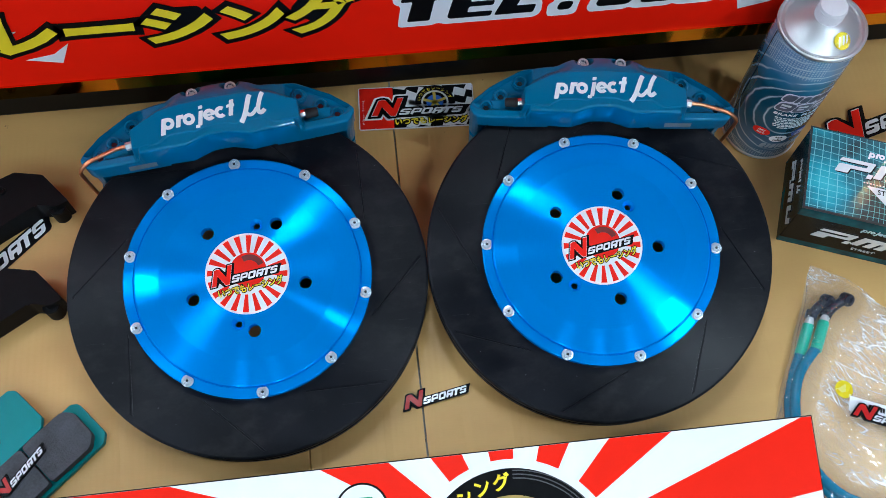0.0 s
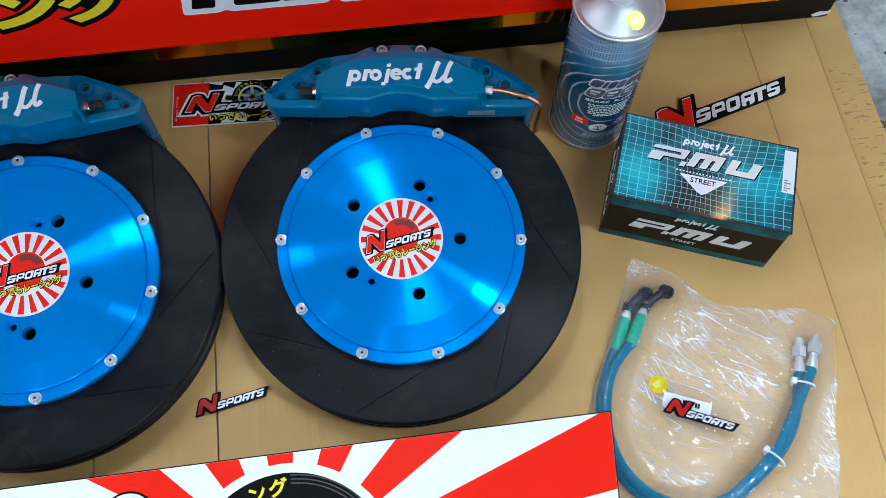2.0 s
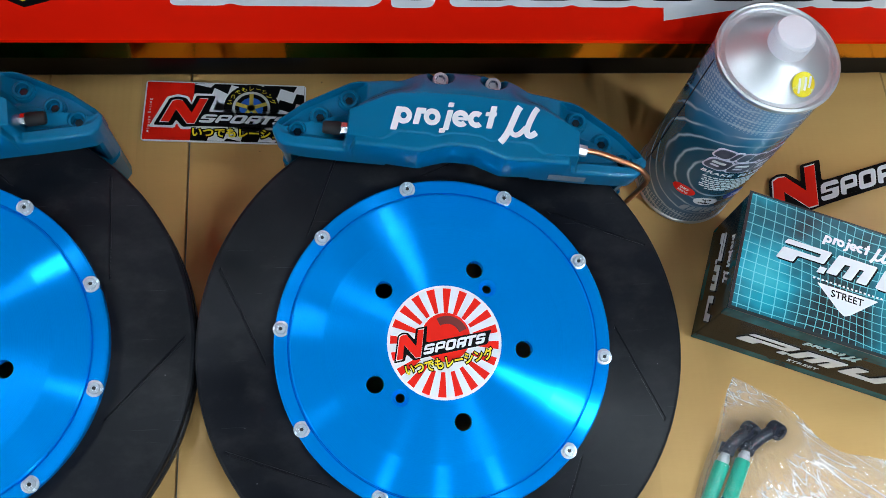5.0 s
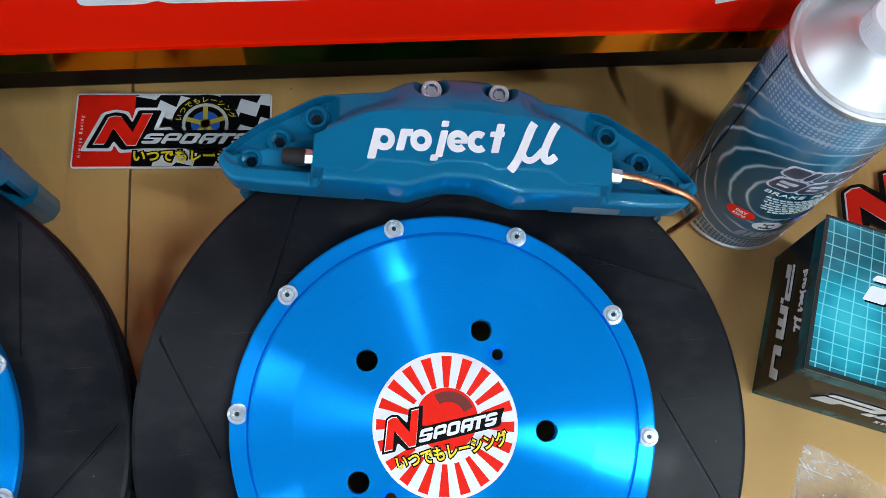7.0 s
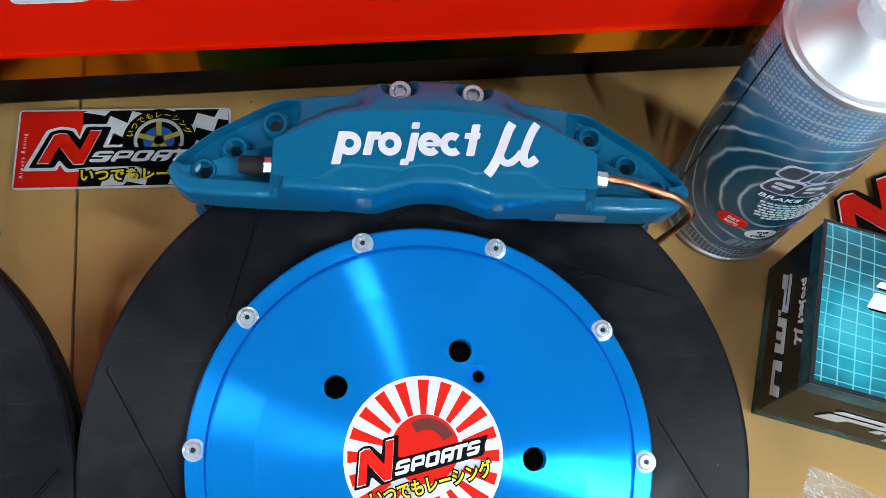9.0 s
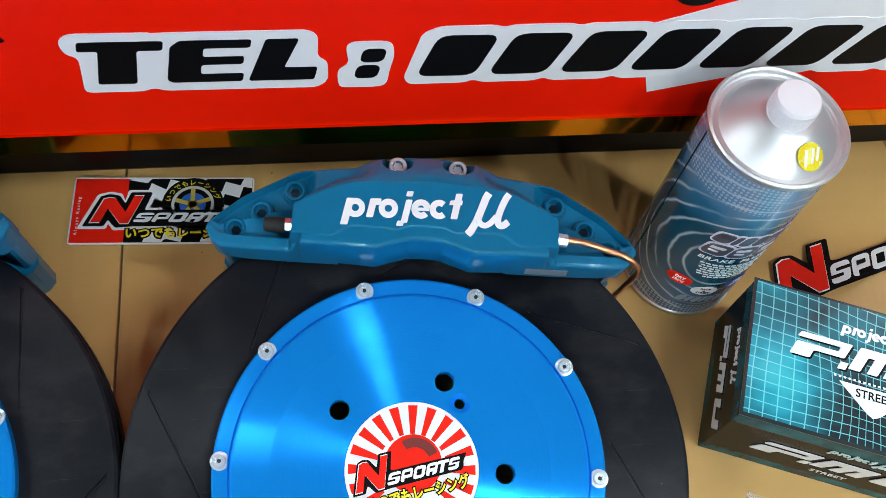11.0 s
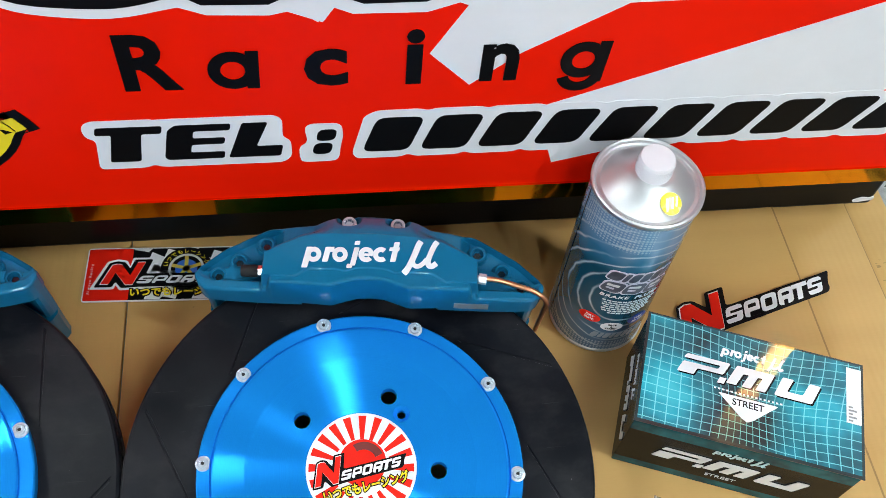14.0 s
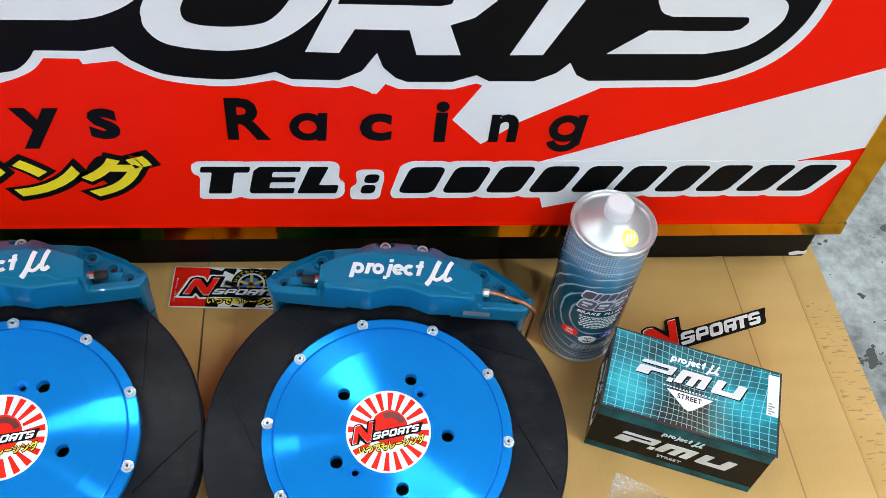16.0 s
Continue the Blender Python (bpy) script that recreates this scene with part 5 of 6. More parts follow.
for name, x, y, mat, text, ink in (("red_badge", -0.0255, 0.0555, RED, "DRY", WHITE), ("white_badge", -0.004, 0.0465, WHITE, "RACE\n&\nSTREET", BLACK), ("blue_badge", 0.0185, 0.0535, grained("blue_print", (0.01, 0.06, 0.42), 0.3), "WET", WHITE)):
    can_shape(name, [[(x + (px) * 1.25, y + py * 0.82) for px, py in circle(0, 0, 0.0078, 36)]], mat, 0.0003, "oval badge")
    size = 0.0040 if len(text) < 4 else 0.0030
    wrap(words("badge_words", text, size, ink, can, pose(x, y + (0.0008 if len(text) < 4 else 0.0021), 0, 0, 0, -3), depth=0.0001, bold=0.0001, align="CENTER"), 0.0007)
    if len(text) < 4:
        if text == "DRY":
            wrap(words("badge_words", "335°C", 0.0034, ink, can, pose(x, y - 0.0036, 0, 0, 0, -3), depth=0.0001, bold=0.0001, align="CENTER"), 0.0007)
        else:
            can_shape("badge_print", [slant(x - 0.0055, x + 0.005, y - 0.0040, y - 0.0010, 0.1)], ink, 0.0006)
can_shape("foot_mark", title(-0.020, 0.0265, (0.0055, 0.0035, 0.005, 0.003, 0.005, 0.0045, 0.004, 0.010), 0.0085), grained("grey_blue_print", (0.22, 0.27, 0.33), 0.35), 0.0002, "grey maker's mark in plain shapes")
# side seam
can_shape("seam", [[(-0.0690, 0.006), (-0.0680, 0.006), (-0.0680, 0.188), (-0.0690, 0.188)]], BLACK, 0.0001)


# ---- plate sticker between the calipers ----
plate = thing("printed_plate", pose(-0.0022, 0.7042, 0.0016, 0, 0, -2.6), "glossy red and chequered printed plate lying on the cardboard", "sticker")
PW, PH = 0.1352, 0.0575
part("plate", prism(bmesh.new(), soft([(0, 0), (PW, 0), (PW, PH), (0, PH)], 0.003), 0, 0.0010, 0.0002), WHITE, plate, "pale plate with rounded corners")
flat("red_field", [soft([(0.0012, 0.0012), (0.0405, 0.0012), (0.0405, PH - 0.0012), (0.0012, PH - 0.0012)], 0.001)], RED, 0.0009, 0.0012, parent=plate)
flat("black_field", [[(0.0405, 0.0012), (PW - 0.0012, 0.0012), (PW - 0.0012, PH - 0.0012), (0.0405, PH - 0.0012)]], BLACK, 0.0009, 0.0012, parent=plate)
chk = []
for i in range(7):
    for j in range(9):
        if (i + j) % 2 == 0:
            x = 0.0405 + i * 0.0140
            pts = [(x + u * 0.0138 + v * 0.003, -0.006 + j * 0.0102 + v * 0.0100 - 0.30 * (i + u) * 0.0140 + 0.0016 * math.sin(2 * (i + u))) for u, v in ((0, 0), (1, 0), (1, 1), (0, 1))]
            pts = [(min(px, PW - 0.0014), max(0.0014, min(py, PH - 0.0014))) for px, py in pts]
            if max(q[1] for q in pts) - min(q[1] for q in pts) > 0.002 and pts[1][0] - pts[0][0] > 0.002 and pts[2][1] - pts[1][1] > 0.0005 and pts[3][1] - pts[0][1] > 0.0005:
                chk.append(pts)
for pts in chk:
    flat("white_check", [pts], WHITE, 0.0011, 0.0014, parent=plate)
flat("tyre_print", [circle(0.0895, 0.0335, 0.0232, 40)], BLACK, 0.0012, 0.0016, parent=plate)
bm = ring(bmesh.new(), 0.0895, 0.0335, 0.0138, 0.0160, 0.0014, 0.0019, 32)
part("rim_print", bm, grained("silver_print", (0.55, 0.55, 0.56), 0.3), plate)
gold_ink = grained("gold_print", (0.55, 0.40, 0.06), 0.35)
flat("blue_brake_print", [circle(0.0895, 0.0335, 0.0100, 28)], grained("blue_ink", (0.02, 0.12, 0.50), 0.3), 0.0013, 0.0017, parent=plate)
flat("spoke_print", [strip([(0.0895, 0.0335), (0.0895 + 0.0145 * math.cos(a), 0.0335 + 0.0145 * math.sin(a))], 0.0034) for a in [radians(20 + 72 * k) for k in range(5)]] + [circle(0.0895, 0.0335, 0.0034, 16)], gold_ink, 0.0014, 0.0018, parent=plate)
for k, ch in enumerate("いつでもレーシング"):
    a = radians(165 - k * 18)
    words("yellow_letter", ch, 0.0052, YELLOW, plate, pose(0.0895 + 0.0172 * math.cos(a), 0.0335 + 0.0172 * math.sin(a), 0.0018, 0, 0, math.degrees(a) - 90), depth=0.0001, align="CENTER")
shop_mark(plate, 0.1070, 0.0150, 0.0180, 0.0013, 0, white_edge=True, step=0.0003, squash=0.78, tall=0.76, white=0.026)
words("outline_letters", "いつでもレーシング", 0.0095, BLACK, plate, pose(0.0410, 0.0052, 0.0019), depth=0.0001, bold=0.0014)
words("yellow_letters", "いつでもレーシング", 0.0095, YELLOW, plate, pose(0.0410, 0.0052, 0.0023), depth=0.0001, bold=0.0003)
words("slogan", "A l w a y s   R a c i n g", 0.0034, WHITE, plate, pose(0.0062, 0.0075, 0.0014, 0, 0, 90), depth=0.0001, wide=1.05)


# ---- loose stickers and emblems ----
def emblem(m, s, thick, label, white_edge=False, mat=None, squash=1.0):
    e = thing("shop_emblem" if thick > 0.001 else "shop_sticker", m, label, "emblem" if thick > 0.001 else "sticker")
    shop_mark(e, s, 0, 0, 0.0, 0, back=thick, white_edge=white_edge, block_mat=mat, squash=squash)
    return e


emblem(pose(0.5365, 0.6235, 0.0038, 0, 0, 15.5), 0.163, 0.0, "black sticker with red zigzag and white blocks on the cardboard", squash=0.78)
emblem(pose(0.0190, 0.3725, 0.0012, 0, 0, 10.5), 0.0675, 0.002, "small moulded emblem with red zigzag on the cardboard", mat=SILVERINK, squash=0.82)
emblem(pose(-0.4640, 0.5110, 0.0008, 0, 0, 43.0), 0.158, 0.0, "black and white sticker on cardboard beside black brackets", squash=0.78)


# ---- front board with sun rays ----
BOARD_Z = 0.068
board = thing("price_board", pose(0, 0, 0), "white board with red sun rays round a printed tyre", "sign")
EDGE = [(0.4020, 0.3108), (-0.36, 0.3108), (-0.36, -0.18), (0.348, -0.18)]
part("frame_box", prism(bmesh.new(), [(x * 0.992 + 0.0012, y - 0.004) for x, y in EDGE], 0.0008, BOARD_Z - 0.0035), BLACKPAINT, board, "dark box under the board")
part("edge_strip", prism(bmesh.new(), EDGE, BOARD_Z - 0.0036, BOARD_Z - 0.0006), BLACK, board, "thin dark edge")
part("face", prism(bmesh.new(), [(x - 0.0012 if x > 0 else x + 0.001, y - 0.0012 if y > 0 else y + 0.001) for x, y in EDGE], BOARD_Z - 0.0008, BOARD_Z), sticker_paper("white_board_film", (0.80, 0.80, 0.82), 0.25), board, "glossy white printed face")
RAYC = Vector((0.105, 0.206))


def clipped(poly):
    """A shape cut to the board's face."""
    lim = [(0.4006, 0.3094), (-0.3588, 0.3094), (-0.3588, -0.1788), (0.3466, -0.1788)]
    out = [Vector(p) for p in poly]
    for i in range(4):
        a, b = Vector(lim[i]), Vector(lim[(i + 1) % 4])
        side = lambda p: (b - a).x * (p - a).y - (b - a).y * (p - a).x
        res = []
        for k in range(len(out)):
            p, q = out[k], out[(k + 1) % len(out)]
            if side(p) >= 0:
                res.append(p)
            if (side(p) >= 0) != (side(q) >= 0):
                res.append(p.lerp(q, side(p) / (side(p) - side(q))))
        out = res
    return [tuple(p) for p in out]


BOARDRED = sticker_paper("red_board_film", (0.84, 0.016, 0.005), 0.32, 0.1)
for k in range(14):
    a0, a1 = radians(19.9 + 360 / 14 * k - 360 / 28), radians(19.9 + 360 / 14 * k)
    pts = clipped([tuple(RAYC + 0.095 * Vector((math.cos(a), math.sin(a)))) for a in (a1, (a0 + a1) / 2, a0)] + [tuple(RAYC + 0.9 * Vector((math.cos(a), math.sin(a)))) for a in (a0, a1)])
    if len(pts) > 2:
        part("red_ray", prism(bmesh.new(), pts, BOARD_Z - 0.0002, BOARD_Z + 0.0003), BOARDRED, board)
tyre = part("tyre_print", prism(bmesh.new(), circle(RAYC.x, RAYC.y, 0.0865, 72), BOARD_Z, BOARD_Z + 0.0004), BLACK, board, "printed black tyre")
TREAD = grained("tread_print", (0.05, 0.05, 0.055), 0.4)
for r in (0.083, 0.0795, 0.076):
    arc = [(RAYC.x + 0.004 + r * math.cos(radians(t)), RAYC.y + 0.001 + r * math.sin(radians(t))) for t in range(-20, 92, 4)]
    part("tread_line", prism(bmesh.new(), strip(arc, 0.0011), BOARD_Z + 0.0003, BOARD_Z + 0.0006), TREAD, tyre)
part("rim_print", ring(bmesh.new(), RAYC.x, RAYC.y, 0.054, 0.062, BOARD_Z + 0.0003, BOARD_Z + 0.0007, 64), grained("bronze_print", (0.36, 0.25, 0.07), 0.35), tyre)
GREYINK = grained("grey_rim_print", (0.45, 0.46, 0.50), 0.3)
for k in range(10):
    a = radians(18 + 36 * k)
    arc = [(RAYC.x + 0.047 * math.cos(a + radians(t)), RAYC.y + 0.047 * math.sin(a + radians(t))) for t in range(-13, 14, 2)]
    part("spoke_gap_print", prism(bmesh.new(), strip(arc, 0.011), BOARD_Z + 0.0003, BOARD_Z + 0.0007), GREYINK, tyre)
for k, ch in enumerate("いつでもレーシング"):
    a = radians(207 - k * 14.2)
    words("yellow_letter", ch, 0.0165, YELLOW, tyre, pose(RAYC.x + 0.0685 * math.cos(a), RAYC.y + 0.0685 * math.sin(a), BOARD_Z + 0.0006, 0, 0, math.degrees(a) - 90), depth=0.0001, bold=0.0005, align="CENTER")
badge = part("badge_rim", prism(bmesh.new(), circle(-0.028, 0.2695, 0.0245, 48), BOARD_Z + 0.0001, BOARD_Z + 0.0006), BLACK, board, "round contact badge")
part("badge_face", prism(bmesh.new(), circle(-0.028, 0.2695, 0.0225, 48), BOARD_Z + 0.0005, BOARD_Z + 0.0009), WHITE, badge)
GREEN = grained("green_print", (0.01, 0.32, 0.10), 0.3)
part("green_square", prism(bmesh.new(), soft([(-0.0400, 0.2555), (-0.0160, 0.2555), (-0.0160, 0.2805), (-0.0400, 0.2805)], 0.005), BOARD_Z + 0.0008, BOARD_Z + 0.0012), GREEN, badge)
part("white_bubble", prism(bmesh.new(), [(-0.028 + px * 1.2, 0.2685 + py) for px, py in circle(0, 0, 0.0062, 28)], BOARD_Z + 0.0011, BOARD_Z + 0.0015), WHITE, badge)
part("bubble_bar", prism(bmesh.new(), [(-0.0325, 0.267), (-0.0235, 0.267), (-0.0235, 0.270), (-0.0325, 0.270)], BOARD_Z + 0.0014, BOARD_Z + 0.0017), GREEN, badge)


# ---- brake hoses in a clear bag ----
HOSE = grained("teal_hose_cover", (0.0, 0.165, 0.290), 0.25, 60, 0.12, coat=0.3)
bsdf(HOSE).inputs["Specular IOR Level"].default_value = 0.2
MINT = grained("green_sleeve", (0.0, 0.42, 0.28), 0.3, 60, 0.08, coat=0.3)
NAVY = grained("dark_blue_fitting", (0.003, 0.006, 0.020), 0.28, 80, 0.2)
ALLOY = grained("alloy_fitting", (0.72, 0.72, 0.75), 0.3, 90, 0.1, metal=0.5)
TIE = grained("white_tie", (0.75, 0.78, 0.80), 0.35)


RUN = [(0.4215, 0.366), (0.4085, 0.335), (0.4045, 0.298), (0.4130, 0.264), (0.4370, 0.235), (0.4720, 0.2215), (0.5050, 0.2240), (0.5340, 0.2400), (0.5690, 0.2655), (0.5930, 0.2960)]


LINES = []


def hose(start, end, inward, lift):
    h = thing("brake_hose", pose(0, 0, 0), "teal braided brake hose with green sleeve, bagged on the cardboard", "hose", "pair of brake hoses")
    cen = Vector((0.505, 0.33))
    mid = [Vector(p) + (cen - Vector(p)).normalized() * inward for p in RUN]
    flat_pts = [Vector(start[1]), Vector(start[0])] + mid + [Vector(end[0])]
    pts = [(v.x, v.y, 0.0068 + lift + 0.0015 * math.sin(i * 0.8)) for i, v in enumerate(flat_pts)]
    pts[0] = (start[1][0], start[1][1], 0.010)
    pts = pts[1:]
    line = spline(pts, 8)
    LINES.extend((Vector(p), 0.0052) for p in line)
    for k in range(9):
        LINES.append((Vector((*Vector(start[0]).lerp(Vector(start[1]), k / 6), 0.0105)), 0.0066))
        LINES.append((Vector((*Vector(start[1]).lerp(Vector(start[2]), k / 8), 0.0115)), 0.0070))
        LINES.append((Vector((*Vector(end[0]).lerp(Vector(end[1]), k / 8), pts[-1][2])), 0.0072))
    part("cover", tube(bmesh.new(), line, 0.0052, 14), HOSE, h, "glossy teal cover", smooth=True)
    a = Vector(pts[0])
    d = (Vector((*start[1], 0.0105)) - a).normalized()
    part("sleeve", tube(bmesh.new(), [a - d * 0.004, a - d * 0.0035, a + d * 0.0305, a + d * 0.031], lambda t: 0.0059, 14), MINT, h, "mint green shrink sleeve", smooth=True)
    part("crimp", tube(bmesh.new(), [a + d * 0.030, a + d * 0.036, a + d * 0.0365, a + d * 0.042], lambda t: 0.0046 if t < 0.5 else 0.0036, 14), ALLOY, h, "bright crimped ferrule", smooth=True)
    e = a + d * 0.041
    tip = Vector((*start[2], 0.0125))
    bm = tube(bmesh.new(), [e - d * 0.002, e + d * 0.004, e + d * 0.0055], 0.0066, 6)
    tube(bm, spline([tuple(e), tuple(e.lerp(tip, 0.5) + Vector((0, 0.002, 0.001))), tuple(tip)], 6), 0.0050, 12)
    lathe(bm, [(0, -0.005), (0.0064, -0.005), (0.0070, -0.0035), (0.0070, 0.0035), (0.0064, 0.005), (0.0035, 0.005), (0.0033, 0.002), (0, 0.002)], 20, Matrix.Translation(tip) @ pose(0, 0, 0, 40, 25, 0))
    part("banjo_fitting", bm, NAVY, h, "dark blue banjo fitting", smooth=True, angle=40)
    a = Vector(pts[-1])
    d = (Vector((*end[1], a.z)) - a).normalized()
    part("end_ferrule", tube(bmesh.new(), [a - d * 0.002, a + d * 0.010, a + d * 0.0102, a + d * 0.016], lambda t: 0.0050 if t < 0.5 else 0.0040, 14), ALLOY, h, "bright crimped ferrule", smooth=True)
    part("end_nut", tube(bmesh.new(), [a + d * 0.016, a + d * 0.027], 0.0070, 6), ALLOY, h, "hexagon end nut")
    part("end_thread", tube(bmesh.new(), [a + d * 0.027, a + d * 0.036], 0.0045, 14), ALLOY, h, "threaded end", smooth=True)
    return h


hose(((0.4350, 0.3883), (0.4495, 0.4154), (0.4755, 0.4390)), ((0.6105, 0.3390), (0.6210, 0.3760)), 0.0, 0.0)
hose(((0.4502, 0.3899), (0.4666, 0.4169), (0.4967, 0.4385)), ((0.6215, 0.3400), (0.6365, 0.3750)), 0.0040, 0.0058)
for i, (x, y, turn) in enumerate(((0.6085, 0.3255, -22), (0.5600, 0.2590, -50))):
    t = thing("cable_tie", pose(x, y, 0.0105, 0, 0, turn), "white nylon cable tie round the hoses", "cable tie", "cable ties")
    bm = bmesh.new()
    loop = [(0.0115 * math.cos(k * math.tau / 30), 0, 0.0092 * math.sin(k * math.tau / 30)) for k in range(31)]
    tube(bm, loop, 0.0011, 6)
    part("loop", bm, TIE, t, smooth=True)
    part("head", block(bmesh.new(), -0.0135, -0.0085, -0.003, 0.003, 0.0035, 0.0085, 0.0006), TIE, t)


def bag_material(name, clear_part, cloudy, streaks):
    """Thin clear film: faint milkiness, wet-looking gloss; crease highlights painted as white streaks."""
    m = bpy.data.materials.new(name)
    m.use_nodes = True
    nt = m.node_tree
    nt.nodes.remove(nt.nodes["Principled BSDF"])
    out = nt.nodes["Material Output"]
    clear, gloss, haze = node(m, "ShaderNodeBsdfTransparent"), node(m, "ShaderNodeBsdfGlossy"), node(m, "ShaderNodeBsdfDiffuse")
    clear.inputs[0].default_value = (0.945, 0.950, 0.965, 1)
    gloss.inputs[0].default_value = (1, 1, 1, 1)
    gloss.inputs["Roughness"].default_value = 0.06
    haze.inputs[0].default_value = (0.82, 0.81, 0.82, 1)
    v = coords(m)

    def creases(turn, sx, sy, sharp, seed):
        tc, turned, mp = node(m, "ShaderNodeTexCoord"), node(m, "ShaderNodeMapping"), node(m, "ShaderNodeMapping")
        turned.inputs["Rotation"].default_value = (0, 0, radians(turn))
        mp.inputs["Scale"].default_value = (sx, sy, 9)
        mp.inputs["Location"].default_value = (seed, seed * 1.7, 0)
        link(m, tc.outputs["Object"], turned.inputs["Vector"])
        link(m, turned.outputs["Vector"], mp.inputs["Vector"])
        n = node(m, "ShaderNodeTexNoise", Scale=1.0, Detail=2.0, Distortion=0.35)
        link(m, mp.outputs["Vector"], n.inputs["Vector"])
        return maths(m, "POWER", maths(m, "SUBTRACT", 1.0, maths(m, "ABSOLUTE", maths(m, "MULTIPLY_ADD", n.outputs["Fac"], 2.0, -1.0))), sharp)

    long_folds = creases(34, 7, 46, 110.0, 1.3)
    steep = creases(68, 14, 70, 90.0, 5.1)
    crumple = creases(50, 70, 150, 46.0, 8.7)
    where = noise_of(m, v, 13, 2)
    spot = maths(m, "MULTIPLY_ADD", where, 7.0, -3.3)
    # the film is crumpled most along its mouth and its folded side
    pos = node(m, "ShaderNodeSeparateXYZ")
    link(m, v, pos.inputs[0])
    for nx, ny, at, reach in ((0.455, 0.890, 0.647, 0.034), (-0.890, 0.456, -0.201, 0.085)):
        gone = maths(m, "SUBTRACT", at, maths(m, "ADD", maths(m, "MULTIPLY", pos.outputs[0], nx), maths(m, "MULTIPLY", pos.outputs[1], ny)))
        near = maths(m, "MAXIMUM", maths(m, "SUBTRACT", 1.0, maths(m, "DIVIDE", gone, reach)), 0.0)
        spot = maths(m, "ADD", spot, maths(m, "MULTIPLY", near, 1.6))
    spot = maths(m, "MAXIMUM", maths(m, "MINIMUM", spot, 1.0), 0.0)
    # White diffuse streaks stand in for highlights on the creases.
    lines = maths(m, "ADD", maths(m, "MULTIPLY", long_folds, maths(m, "MULTIPLY_ADD", spot, 0.55, 0.35)), maths(m, "ADD", maths(m, "MULTIPLY", steep, spot), maths(m, "MULTIPLY", crumple, maths(m, "MULTIPLY_ADD", spot, 0.75, 0.0))))
    bp = node(m, "ShaderNodeBump", Strength=0.9, Distance=0.005)
    link(m, maths(m, "ADD", maths(m, "MULTIPLY", lines, 0.9), maths(m, "MULTIPLY", noise_of(m, v, 64, 3), 0.26)), bp.inputs["Height"])
    link(m, bp.outputs[0], gloss.inputs["Normal"])
    m1, m2 = node(m, "ShaderNodeMixShader"), node(m, "ShaderNodeMixShader")
    milky = maths(m, "ADD", maths(m, "MULTIPLY_ADD", where, cloudy, clear_part), maths(m, "MULTIPLY", lines, 1.3 * streaks))
    # the painted milkiness fades where the film lies high over the hoses
    sep = node(m, "ShaderNodeSeparateXYZ")
    link(m, v, sep.inputs[0])
    over_hoses = maths(m, "MAXIMUM", maths(m, "MINIMUM", maths(m, "MULTIPLY_ADD", sep.outputs[2], 250.0, -2.0), 1.0), 0.0)
    milky = maths(m, "MULTIPLY", milky, maths(m, "MULTIPLY_ADD", over_hoses, -0.92, 1.0))
    link(m, maths(m, "MINIMUM", milky, 0.85), m1.inputs[0])
    link(m, clear.outputs[0], m1.inputs[1])
    link(m, haze.outputs[0], m1.inputs[2])
    m2.inputs[0].default_value = 0.09
    link(m, m1.outputs[0], m2.inputs[1])
    link(m, gloss.outputs[0], m2.inputs[2])
    link(m, m2.outputs[0], out.inputs["Surface"])
    return m


bag = thing("plastic_bag", pose(0, 0, 0), "clear wrinkled plastic bag holding two brake hoses", "bag")
bm = bmesh.new()
NA, NB = 120, 170
ca, cb, cc, cd = Vector((0.474, 0.484)), Vector((0.662, 0.388)), Vector((0.326, 0.195)), Vector((0.594, 0.150))
CX = np.array([(p.x, p.y, p.z + r) for p, r in LINES])
grid = []
for i in range(NA + 1):
    row = []
    for j in range(NB + 1):
        s, t = i / NA, j / NB
        p = ca.lerp(cb, s).lerp(cc.lerp(cd, s), t)
        p.y -= 0.020 * math.sin(math.pi * min(1.0, s * 1.15)) ** 2 * (1 - t) ** 3
        p += Vector((0.006 * noise.noise(Vector((t * 6, s * 0.5, 1))) * (1 if 0.02 < t else 0.4), 0.010 * noise.noise(Vector((s * 4, 3.0, t * 0.7))) * (1 - t)))
        e = min(s, 1 - s, t * 1.5) * 9
        # draped over the hoses, pulled into long slanted folds elsewhere
        d = np.hypot(CX[:, 0] - p.x, CX[:, 1] - p.y)
        over = float(np.max(CX[:, 2] + 0.0016 - np.maximum(0.0, d - 0.004) * 0.55))
        fold = 0.0040 * abs(noise.noise(Vector((s * 3 + t * 5, t * 11 - s * 9, 4.0)))) + 0.0013 * noise.noise(Vector((s * 9 + t * 5, t * 36 - s * 13, 9.0)))
        z = 0.0025 + min(1.0, e) * (0.0055 + fold * 1.5)
        row.append(bm.verts.new((p.x, p.y, max(0.0016, z, over + fold * 0.3))))
    grid.append(row)
for a, b in zip(grid, grid[1:]):
    for j in range(NB):
        bm.faces.new((a[j], b[j], b[j + 1], a[j + 1]))
back = bmesh.new()
under = [[back.verts.new((grid[i][j].co.x, grid[i][j].co.y, 0.0024 + 0.0005 * noise.noise(Vector((i * 0.6, j * 0.6, 2.0))))) for j in range(0, NB + 1, 2)] for i in range(0, NA + 1, 2)]
for a, b in zip(under, under[1:]):
    for j in range(len(a) - 1):
        back.faces.new((a[j], b[j], b[j + 1], a[j + 1]))
seams = [[grid[i][j].co.copy() for j in range(NB + 1)] for i in (0, NA)]
film = part("front_film", bm, bag_material("clear_front_film", 0.06, 0.30, 1.05), bag, "clear wrinkled film", smooth=True, angle=80)
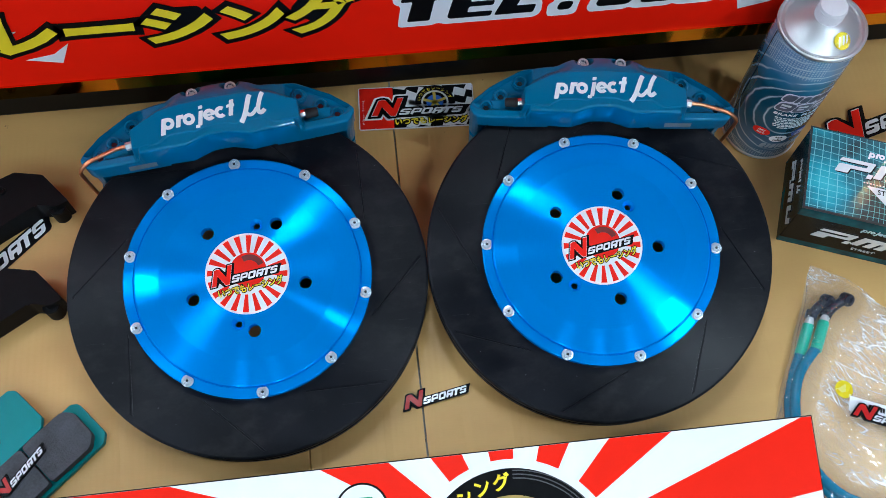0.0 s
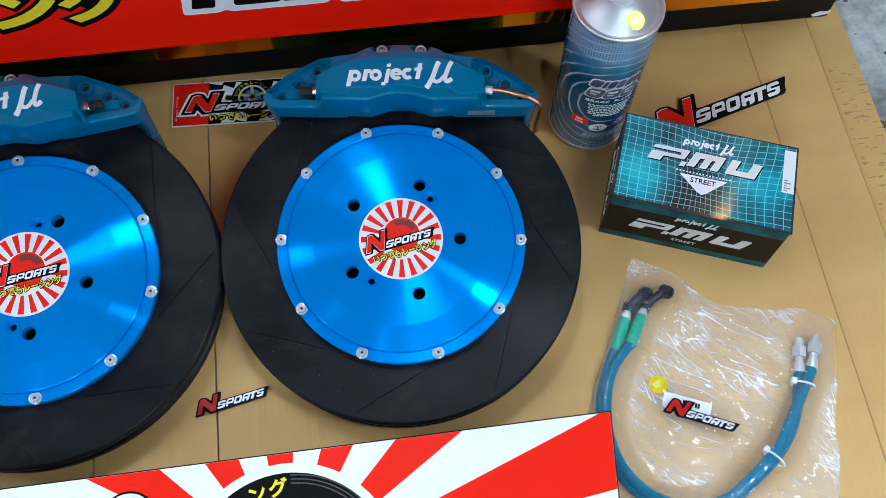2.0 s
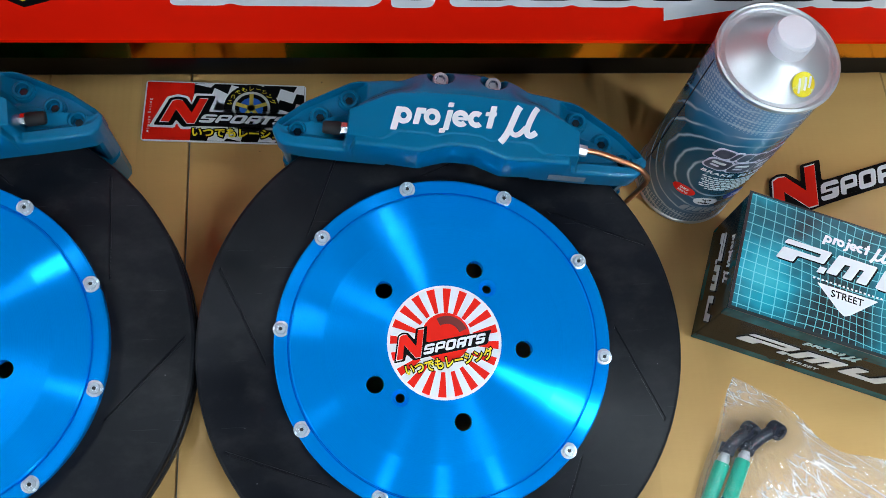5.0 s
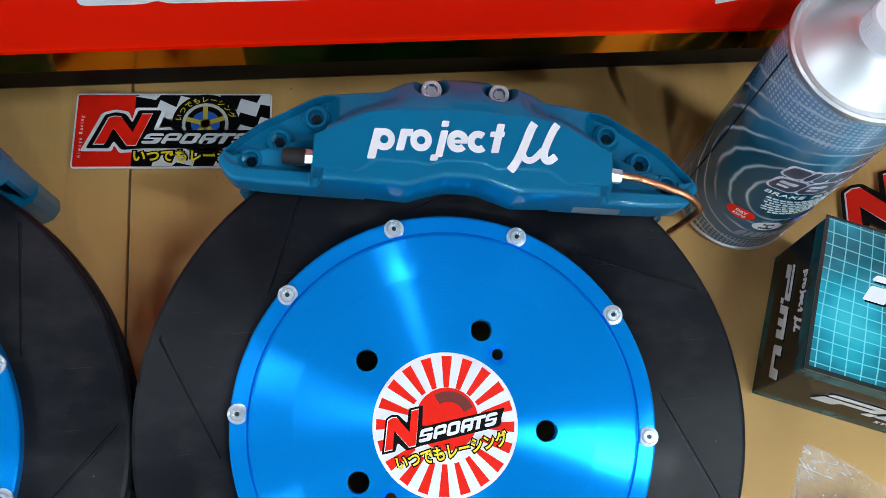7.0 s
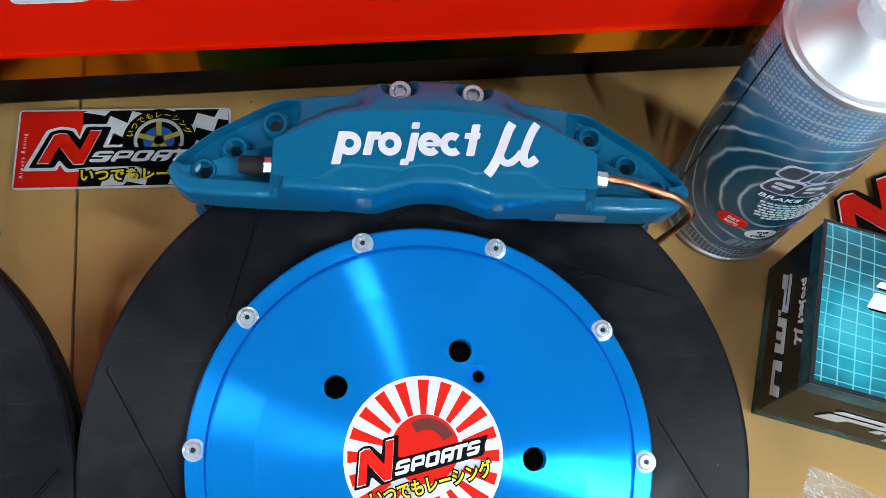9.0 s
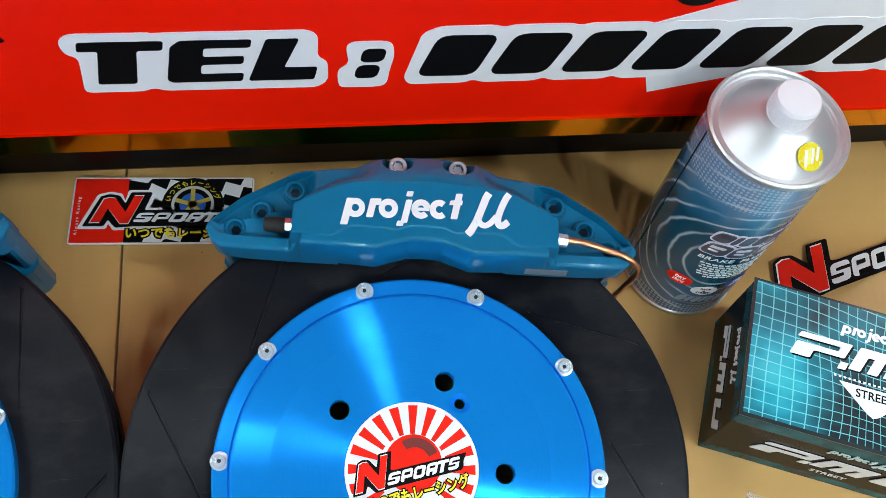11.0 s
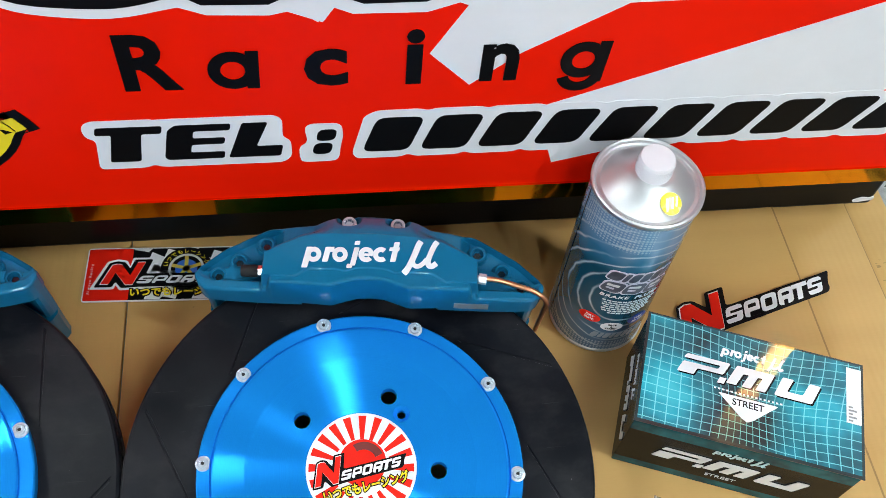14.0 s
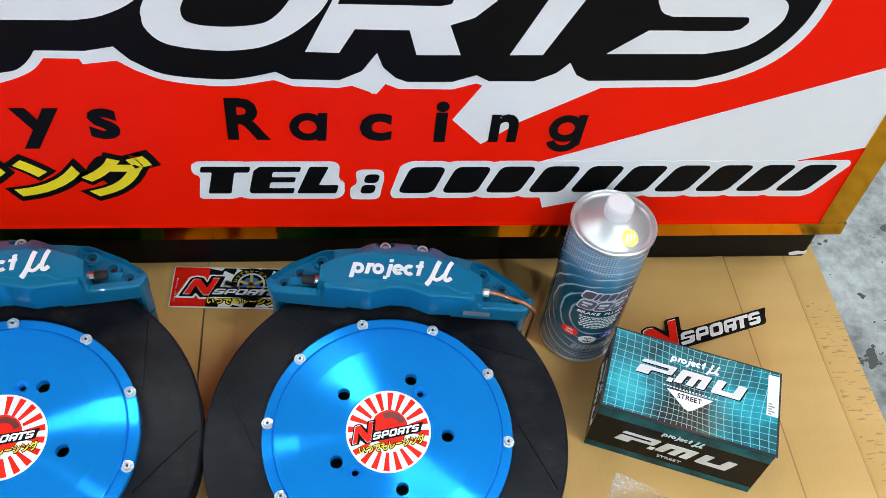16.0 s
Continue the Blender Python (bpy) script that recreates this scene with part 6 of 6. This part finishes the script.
back_film = part("back_film", back, bag_material("clear_back_film", 0.05, 0.14, 0.0), bag, "milky film lying on the cardboard", smooth=True, angle=80)
for pts in seams:
    seam = part("side_seam", tube(bmesh.new(), [tuple(p) for p in pts[::3]], 0.0006, 6), film.data.materials[0], bag, "welded edge", smooth=True)
    seam.visible_shadow = False
film.visible_shadow = False
back_film.visible_shadow = False
seal = thing("round_sticker", pose(0.4665, 0.3435, 0.0125, 0, 4, -15), "round yellow foil sticker on the plastic bag", "sticker")
part("disc", prism(bmesh.new(), circle(0, 0, 0.0092, 30), 0, 0.0004), FOIL, seal)
tag = thing("paper_label", pose(0.4700, 0.3335, 0.0118, 0, 0, -23), "small white paper label with dark print on the bag", "label")
part("paper", block(bmesh.new(), 0, 0.047, -0.0125, 0.003, 0, 0.0003), WHITE, tag)
for x in (0.019, 0.024, 0.031, 0.0335):
    part("print_bar", block(bmesh.new(), x, x + (0.0035 if x < 0.03 else 0.002), -0.0055, -0.0005, 0.0002, 0.0005), BLACK, tag)
emblem(pose(0.4665, 0.3165, 0.0135, 0, 0, -24.5), 0.0665, 0.0022, "small moulded emblem with red zigzag on the plastic bag", mat=SILVERINK, squash=0.82)


# ---- brake pads and brackets at the edge of the cardboard ----
PADTEAL = grained("teal_backing_paint", (0.0, 0.20, 0.205), 0.4, 60, 0.08)
bsdf(PADTEAL).inputs["Specular IOR Level"].default_value = 0.2
FRICTION = grained("grey_friction_material", (0.050, 0.052, 0.062), 0.75, 420, 0.45, relief=0.5)


def pad_outline(l, w, cut):
    return [(-l, -w + cut), (-l + cut, -w), (l - cut, -w), (l, -w + cut), (l, w - cut * 0.7), (l - cut * 0.7, w), (-l + cut * 0.7, w), (-l, w - cut * 0.7)]


def brake_pad(m):
    p = thing("brake_pad", m, "grey brake pad on a teal backing plate, on the cardboard", "brake pad", "pair of brake pads")
    part("backing_plate", prism(bmesh.new(), soft(pad_outline(0.066, 0.0275, 0.008), 0.002), 0.0008, 0.0068, 0.0006), PADTEAL, p, "teal painted steel backing plate")
    for sx in (-1, 1):
        pts = [(sx * 0.0012, -0.0235), (sx * 0.047, -0.0245), (sx * 0.0570, -0.0150), (sx * 0.0575, 0.0150), (sx * 0.049, 0.0245), (sx * 0.0012, 0.0245)]
        part("friction_block", prism(bmesh.new(), soft(pts if sx > 0 else pts[::-1], 0.003), 0.0066, 0.0165, 0.0012), FRICTION, p, "speckled grey friction block")
    # Flat dark disc in place of a hole's shade.
    part("guide_hole_shade", lathe(bmesh.new(), [(0.0035, 0.0066), (0.0035, 0.0071), (0, 0.0071)], 20, Matrix.Translation((-0.0605, 0.0185, 0))), BORE_SHADE, p)
    return p


pad = brake_pad(pose(-0.3430, 0.3535, 0, 0, 0, 41))
flipped = thing("brake_pad", pose(-0.4015, 0.3705, 0, 0, 0, 43), "brake pad lying face down, showing its teal backing plate", "brake pad", "pair of brake pads")
part("backing_plate", prism(bmesh.new(), soft(pad_outline(0.066, 0.0275, 0.008), 0.002), 0.0102, 0.0162, 0.0006), PADTEAL, flipped, "teal painted steel backing plate")
for sx in (-1, 1):
    part("friction_block", block(bmesh.new(), min(sx * 0.0012, sx * 0.056), max(sx * 0.0012, sx * 0.056), -0.0235, 0.0240, 0.0008, 0.0104, 0.0012), FRICTION, flipped, "speckled grey friction block")
# Flat dark discs paint the shade of two holes onto the plate.
for hx in (-0.020, 0.020):
    part("rivet_hole_shade", lathe(bmesh.new(), [(0.0042, 0.0160), (0.0042, 0.0164), (0, 0.0164)], 20, Matrix.Translation((hx, -0.006, 0))), BORE_SHADE, flipped, "flat dark disc for a hole's shade")
emblem(pose(-0.3740, 0.3200, 0.0167, 0, 0, 50), 0.0620, 0.0022, "small moulded emblem with red zigzag on the brake pad", squash=0.8)


CASTBLACK = grained("black_cast_iron", (0.0035, 0.0037, 0.0048), 0.5, 90, 0.3, relief=0.15)
bsdf(CASTBLACK).inputs["Specular IOR Level"].default_value = 0.1


def bracket(m, label):
    b = thing("black_bracket", m, label, "bracket", "black brackets")
    pts = [(0, 0), (-0.029, 0.0345), (-0.060, 0.0405), (-0.14, 0.003), (-0.14, -0.068), (-0.081, -0.0310), (-0.034, -0.0020), (-0.012, -0.006)]
    part("body", prism(bmesh.new(), soft(pts, 0.002), 0.0008, 0.030, 0.0018), CASTBLACK, b, "angular black painted body")
    part("boss", lathe(bmesh.new(), [(0, 0.012), (0.004, 0.012), (0.0045, 0.0225), (0.008, 0.0225), (0.0092, 0.0212), (0.0092, 0.0009)], 28, Matrix.Translation((-0.0145, -0.0030, 0))), CASTBLACK, b, "round drilled boss", smooth=True)
    part("screw", cap_screw(bmesh.new(), -0.072, 0.018, 0.029, 0.005, 0.004), CASTBLACK, b, "recessed black screw", smooth=True)
    return b


first_bracket = bracket(pose(-0.3207, 0.6338, 0), "angular black metal bracket lying on the cardboard")
copy_thing(first_bracket, pose(-0.3212, 0.5202, 0))
